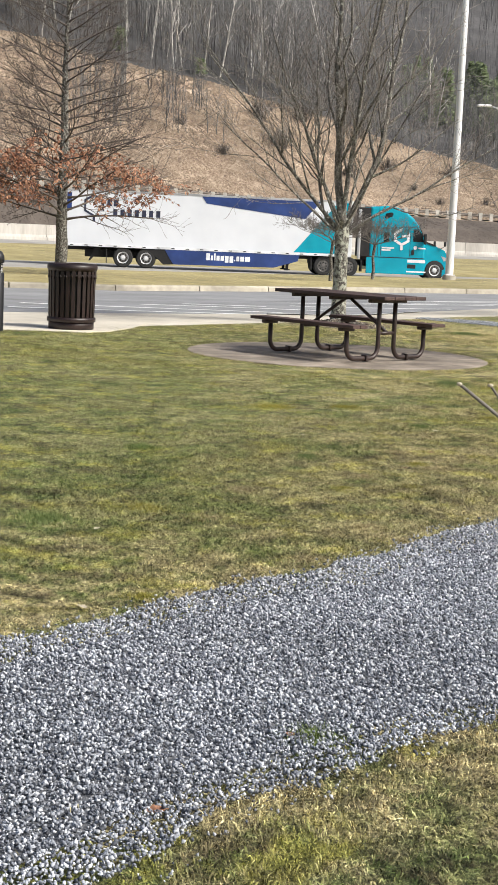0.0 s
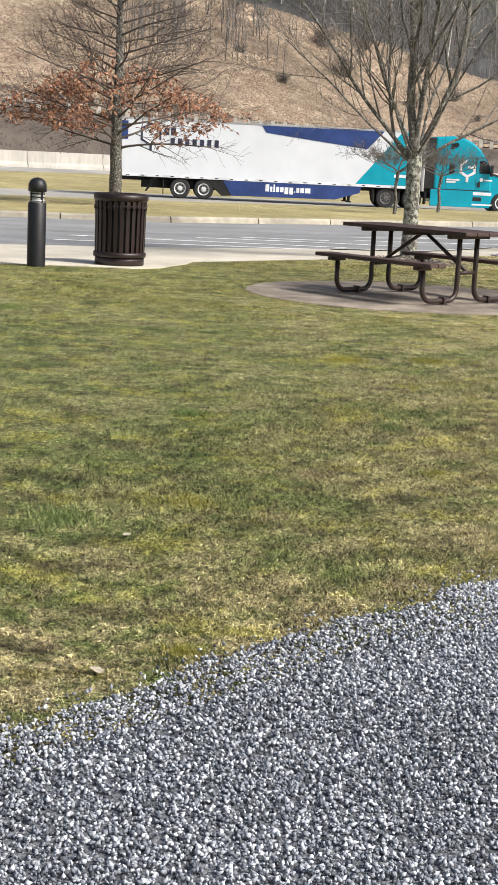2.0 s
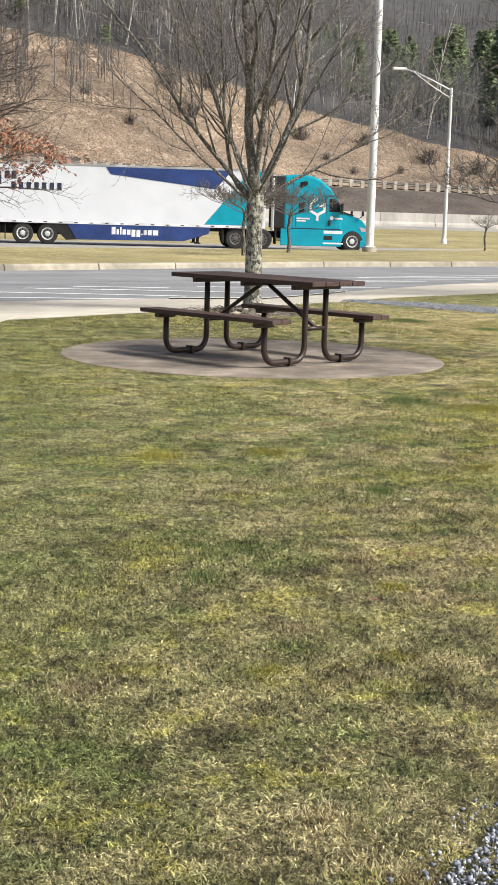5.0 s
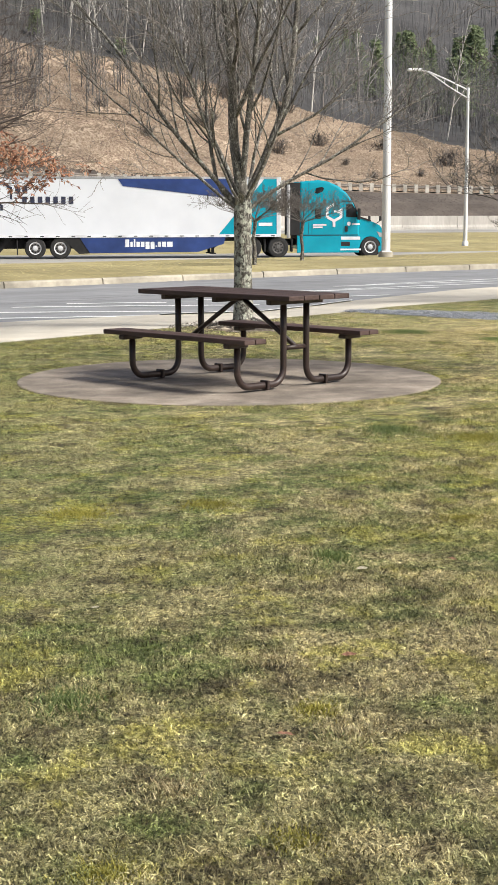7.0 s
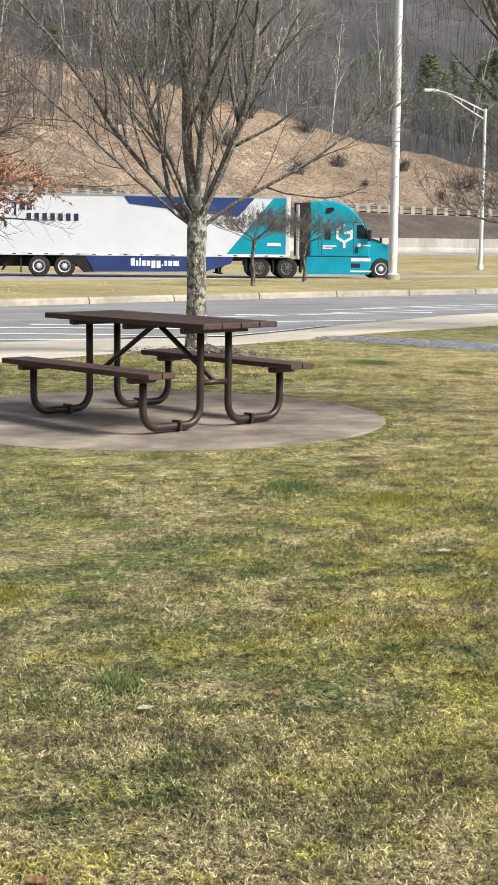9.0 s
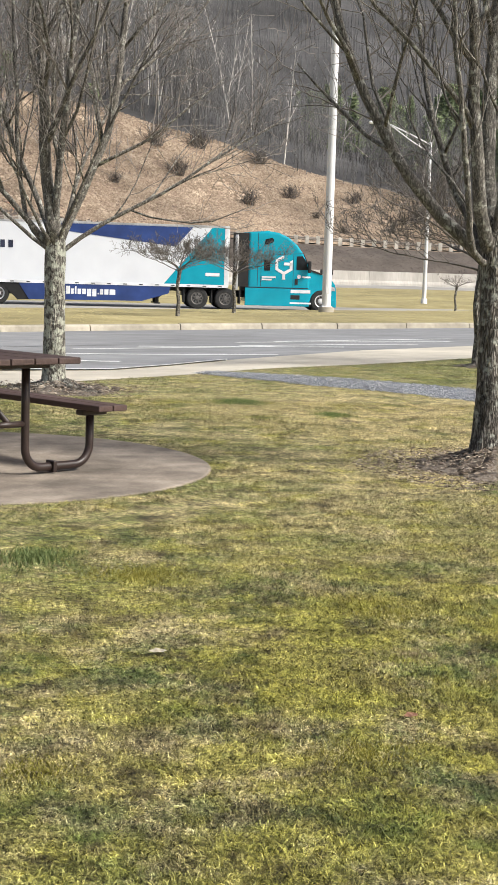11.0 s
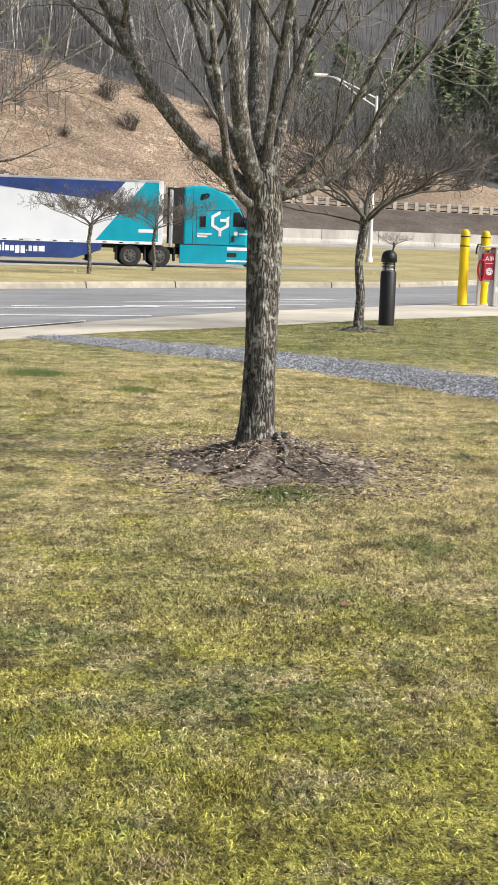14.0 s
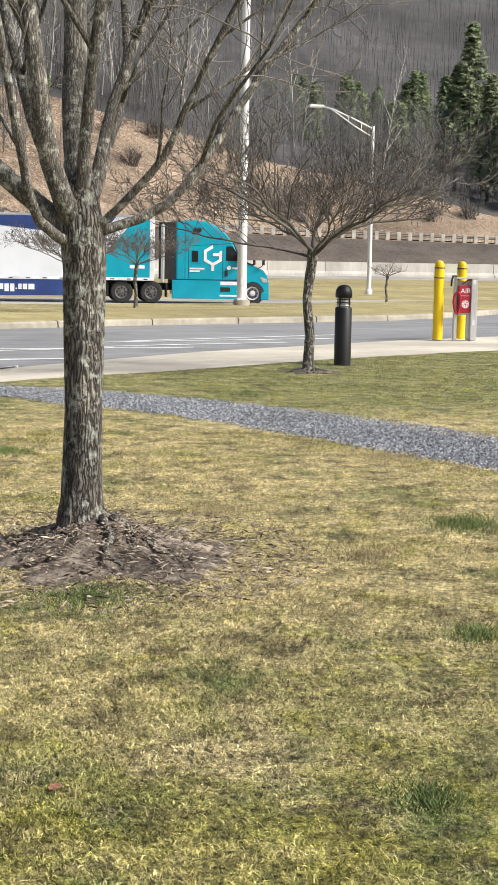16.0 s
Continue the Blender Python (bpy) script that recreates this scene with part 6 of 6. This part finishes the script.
def wild_template(seed, height, spread, n1, n2, thick, lean=0.05, low=0.25):
    """A bare woodland tree as triangles: stem, boughs, twigs."""
    rng = random.Random(seed)
    v, t = [], []

    def spike(p, q, r0, r1):
        d = (q - p)
        s = d.orthogonal().normalized()
        u = d.normalized().cross(s)
        k = len(v)
        for c, r in ((p, r0), (q, r1)):
            for i in range(3 if r > 0 else 1):
                a2 = 2.094 * i
                v.append(tuple(c + (s * math.cos(a2) + u * math.sin(a2)) * r))
        for i in range(3):
            j = (i + 1) % 3
            if r1 > 0:
                t.append((k + i, k + j, k + 3 + j))
                t.append((k + i, k + 3 + j, k + 3 + i))
            else:
                t.append((k + i, k + j, k + 3))

    pl = branch_line(rng, (0, 0, -0.6), (rng.uniform(-lean, lean), rng.uniform(-lean, lean), 1), height + 0.6, 5, 0.05, 0.02)
    for i in range(5):
        spike(pl[i], pl[i + 1], thick * (1 - 0.17 * i), thick * (1 - 0.17 * (i + 1)))
    for i in range(n1):
        q = low + (0.97 - low) * (i + rng.random()) / n1
        p, d = at_line(pl, q)
        nd = side_dir(rng, d, rng.uniform(0.45, 0.95), 0.25)
        ln = spread * rng.uniform(0.5, 1.0) * (1.25 - q)
        e = p + nd * ln
        spike(p, e, thick * 0.5 * (1.2 - q), 0)
        for _ in range(n2):
            w = rng.uniform(0.25, 1.0)
            p2 = p.lerp(e, w)
            spike(p2, p2 + side_dir(rng, nd, 0.7, 0.35) * ln * rng.uniform(0.25, 0.5), thick * 0.24, 0)
    return np.array(v), np.array(t)


def woods(name, places, templates, material, label, smin=0.75, smax=1.25):
    V, T, off = [], [], 0
    for x, y in places:
        tv_, tt_ = templates[rs.randint(len(templates))]
        an, s = rs.uniform(0, 6.28), rs.uniform(smin, smax)
        c, d = math.cos(an) * s, math.sin(an) * s
        w = np.stack([tv_[:, 0] * c - tv_[:, 1] * d + x, tv_[:, 0] * d + tv_[:, 1] * c + y, tv_[:, 2] * s + ground_z(x, y)], 1)
        V.append(w)
        T.append(tt_ + off)
        off += len(w)
    return tagged(new(name, tri_mesh(name, np.concatenate(V), np.concatenate(T), material)), label, "woodland", kind="stuff")


def scatter(n, x0, x1, lo, hi, power=1.0):
    out = []
    for _ in range(n):
        y_share = rs.rand() ** power
        x = rs.uniform(x0, x1) * (0.7 + 0.6 * y_share)
        dy = lo + (hi - lo) * y_share
        out.append((x, crest_y(x) + dy))
    return out


grey = [wild_template(100 + i, 15, 5.2, 16, 5, 0.062, lean=0.1) for i in range(5)]
pale = [wild_template(200 + i, 14, 3.6, 11, 3, 0.13, lean=0.16) for i in range(4)]
small = [wild_template(300 + i, 4.2, 1.8, 12, 4, 0.05, low=0.12) for i in range(4)]
woods("woodland", scatter(620, -40, 26, 1.0, 75, 1.2), grey, M["far_bark"], "dense bare grey woodland behind the crest of the hillside")
woods("low_woodland", scatter(620, 18, 76, 1.0, 70, 1.1), grey, M["far_bark"], "lower bare grey woodland where the hillside falls away", 0.4, 0.75)
woods("upper_woodland", scatter(340, -50, 25, 70, 190), grey, M["far_bark"], "bare grey woodland higher on the slope")
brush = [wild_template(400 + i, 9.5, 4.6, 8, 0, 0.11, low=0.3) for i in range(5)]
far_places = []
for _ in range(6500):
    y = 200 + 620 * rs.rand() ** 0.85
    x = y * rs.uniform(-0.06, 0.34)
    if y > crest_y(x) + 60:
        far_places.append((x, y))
woods("mountain_woodland", far_places, brush, M["hill_wood"], "bare woodland covering the far mountainside, haze put into its grey", 0.7, 1.3)
woods("birch_woodland", scatter(60, -42, 18, 0.0, 30, 1.2) + scatter(9, 20, 62, 0.0, 30, 1.2), pale, M["birch"], "pale birches at the edge of the woodland")
woods("underwood", scatter(850, -42, 80, -1.5, 60, 1.3), small, M["far_bark"], "grey undergrowth along the edge of the woodland", 0.6, 1.3)
thicket = []
for _ in range(110):
    q = rs.uniform(0.45, 1.0)
    x = rs.uniform(-14, 3) + (1 - q) * 8
    thicket.append((x, foot_y(x) + (crest_y(x) - foot_y(x)) * q))
woods("thicket", thicket, small, M["far_bark"], "thicket of grey saplings on the hillside", 0.8, 1.6)


def shrub(x, q, size, seed, label, material="dark_twig"):
    y = foot_y(x) + (crest_y(x) - foot_y(x)) * q
    rng = random.Random(seed)
    v, f = [], []
    for i in range(46):
        d = Vector((rng.uniform(-1, 1), rng.uniform(-1, 1), rng.uniform(0.7, 2.4)))
        pl = branch_line(rng, (rng.uniform(-0.3, 0.3) * size, rng.uniform(-0.3, 0.3) * size, -0.1), d, size * rng.uniform(0.6, 1.1), 4, 0.25, 0.05)
        tube_into(v, f, pl, [0.016 * size * (1 - 0.2 * k) for k in range(5)], 3, False)
        for _ in range(4):
            p, dd = at_line(pl, rng.uniform(0.3, 1))
            tube_into(v, f, [p, p + side_dir(rng, dd, 0.8, 0.1) * size * 0.35], [0.010 * size, 0.005 * size], 3, False)
    s = empty("hill_shrub", pose(x, y, ground_z(x, y)), label, "shrub", "shrubs on the hillside")
    part("twig_mass", mesh_from("twig_mass", v, f, M[material]), None, s)


for k, (x, q, sz) in enumerate(((7.0, 0.36, 1.3), (14.5, 0.6, 2.2), (12.0, 0.78, 2.6), (22.5, 0.45, 1.9), (28.0, 0.62, 1.7), (30.5, 0.4, 0.9), (36.0, 0.7, 1.6), (43.5, 0.6, 2.3), (49.0, 0.5, 2.0), (17.5, 0.9, 2.6), (25.0, 0.9, 2.2), (2.0, 0.55, 1.2), (33.0, 0.2, 0.9), (39.0, 0.3, 1.0), (54.0, 0.7, 2.2))):
    shrub(x, q, sz, 500 + k, "leafless dark shrub on the dry hillside")


def pine(x, y, height, seed, label):
    rng = random.Random(seed)
    p = empty("pine_tree", pose(x, y, ground_z(x, y)), label, "tree", "pines among the woods")
    part("trunk", tube_mesh("trunk", [([(0, 0, -0.5), (0, 0, height * 0.5), (0, 0, height)], [0.24, 0.16, 0.03])], M["far_bark"], 7), None, p)
    v, t = [], []
    n = int(height * 7)
    for i in range(n):
        q = 0.14 + 0.86 * i / n
        an = i * 2.4 + rng.uniform(-0.5, 0.5)
        ln = height * 0.24 * (1.08 - q) * rng.uniform(0.6, 1.15) + 0.3
        for k in range(24):
            w = rng.uniform(0.15, 1.0)
            c = Vector((math.cos(an) * ln * w, math.sin(an) * ln * w, height * q + ln * w * rng.uniform(-0.12, 0.14)))
            s = rng.uniform(0.35, 0.75)
            d = Vector((rng.uniform(-1, 1), rng.uniform(-1, 1), rng.uniform(-0.35, 0.35))).normalized()
            e = d.orthogonal().normalized() * s * 0.32
            b = len(v)
            v += [tuple(c - d * s * 0.5), tuple(c + e), tuple(c + d * s), tuple(c - e + Vector((0, 0, -0.1)))]
            t += [(b, b + 1, b + 2), (b, b + 2, b + 3)]
    part("crown", tri_mesh("crown", v, np.array(t), M["needle"]), None, p)


PINES = [(-6, 3, 3.2), (4.5, 1.0, 2.2)]
prng = random.Random(77)
for count, x0, x1, d0, d1, h0, h1 in ((13, 58, 82, 3, 24, 15, 22), (17, 66, 86, 75, 125, 12, 17), (9, 42, 58, 40, 80, 9, 13), (14, 60, 112, 170, 270, 11, 16)):
    for _ in range(count):
        PINES.append((prng.uniform(x0, x1), prng.uniform(d0, d1), prng.uniform(h0, h1)))
for k, (x, dy, h) in enumerate(PINES):
    pine(x, crest_y(x) + dy, h, 700 + k, "dark green pine standing among bare woods")
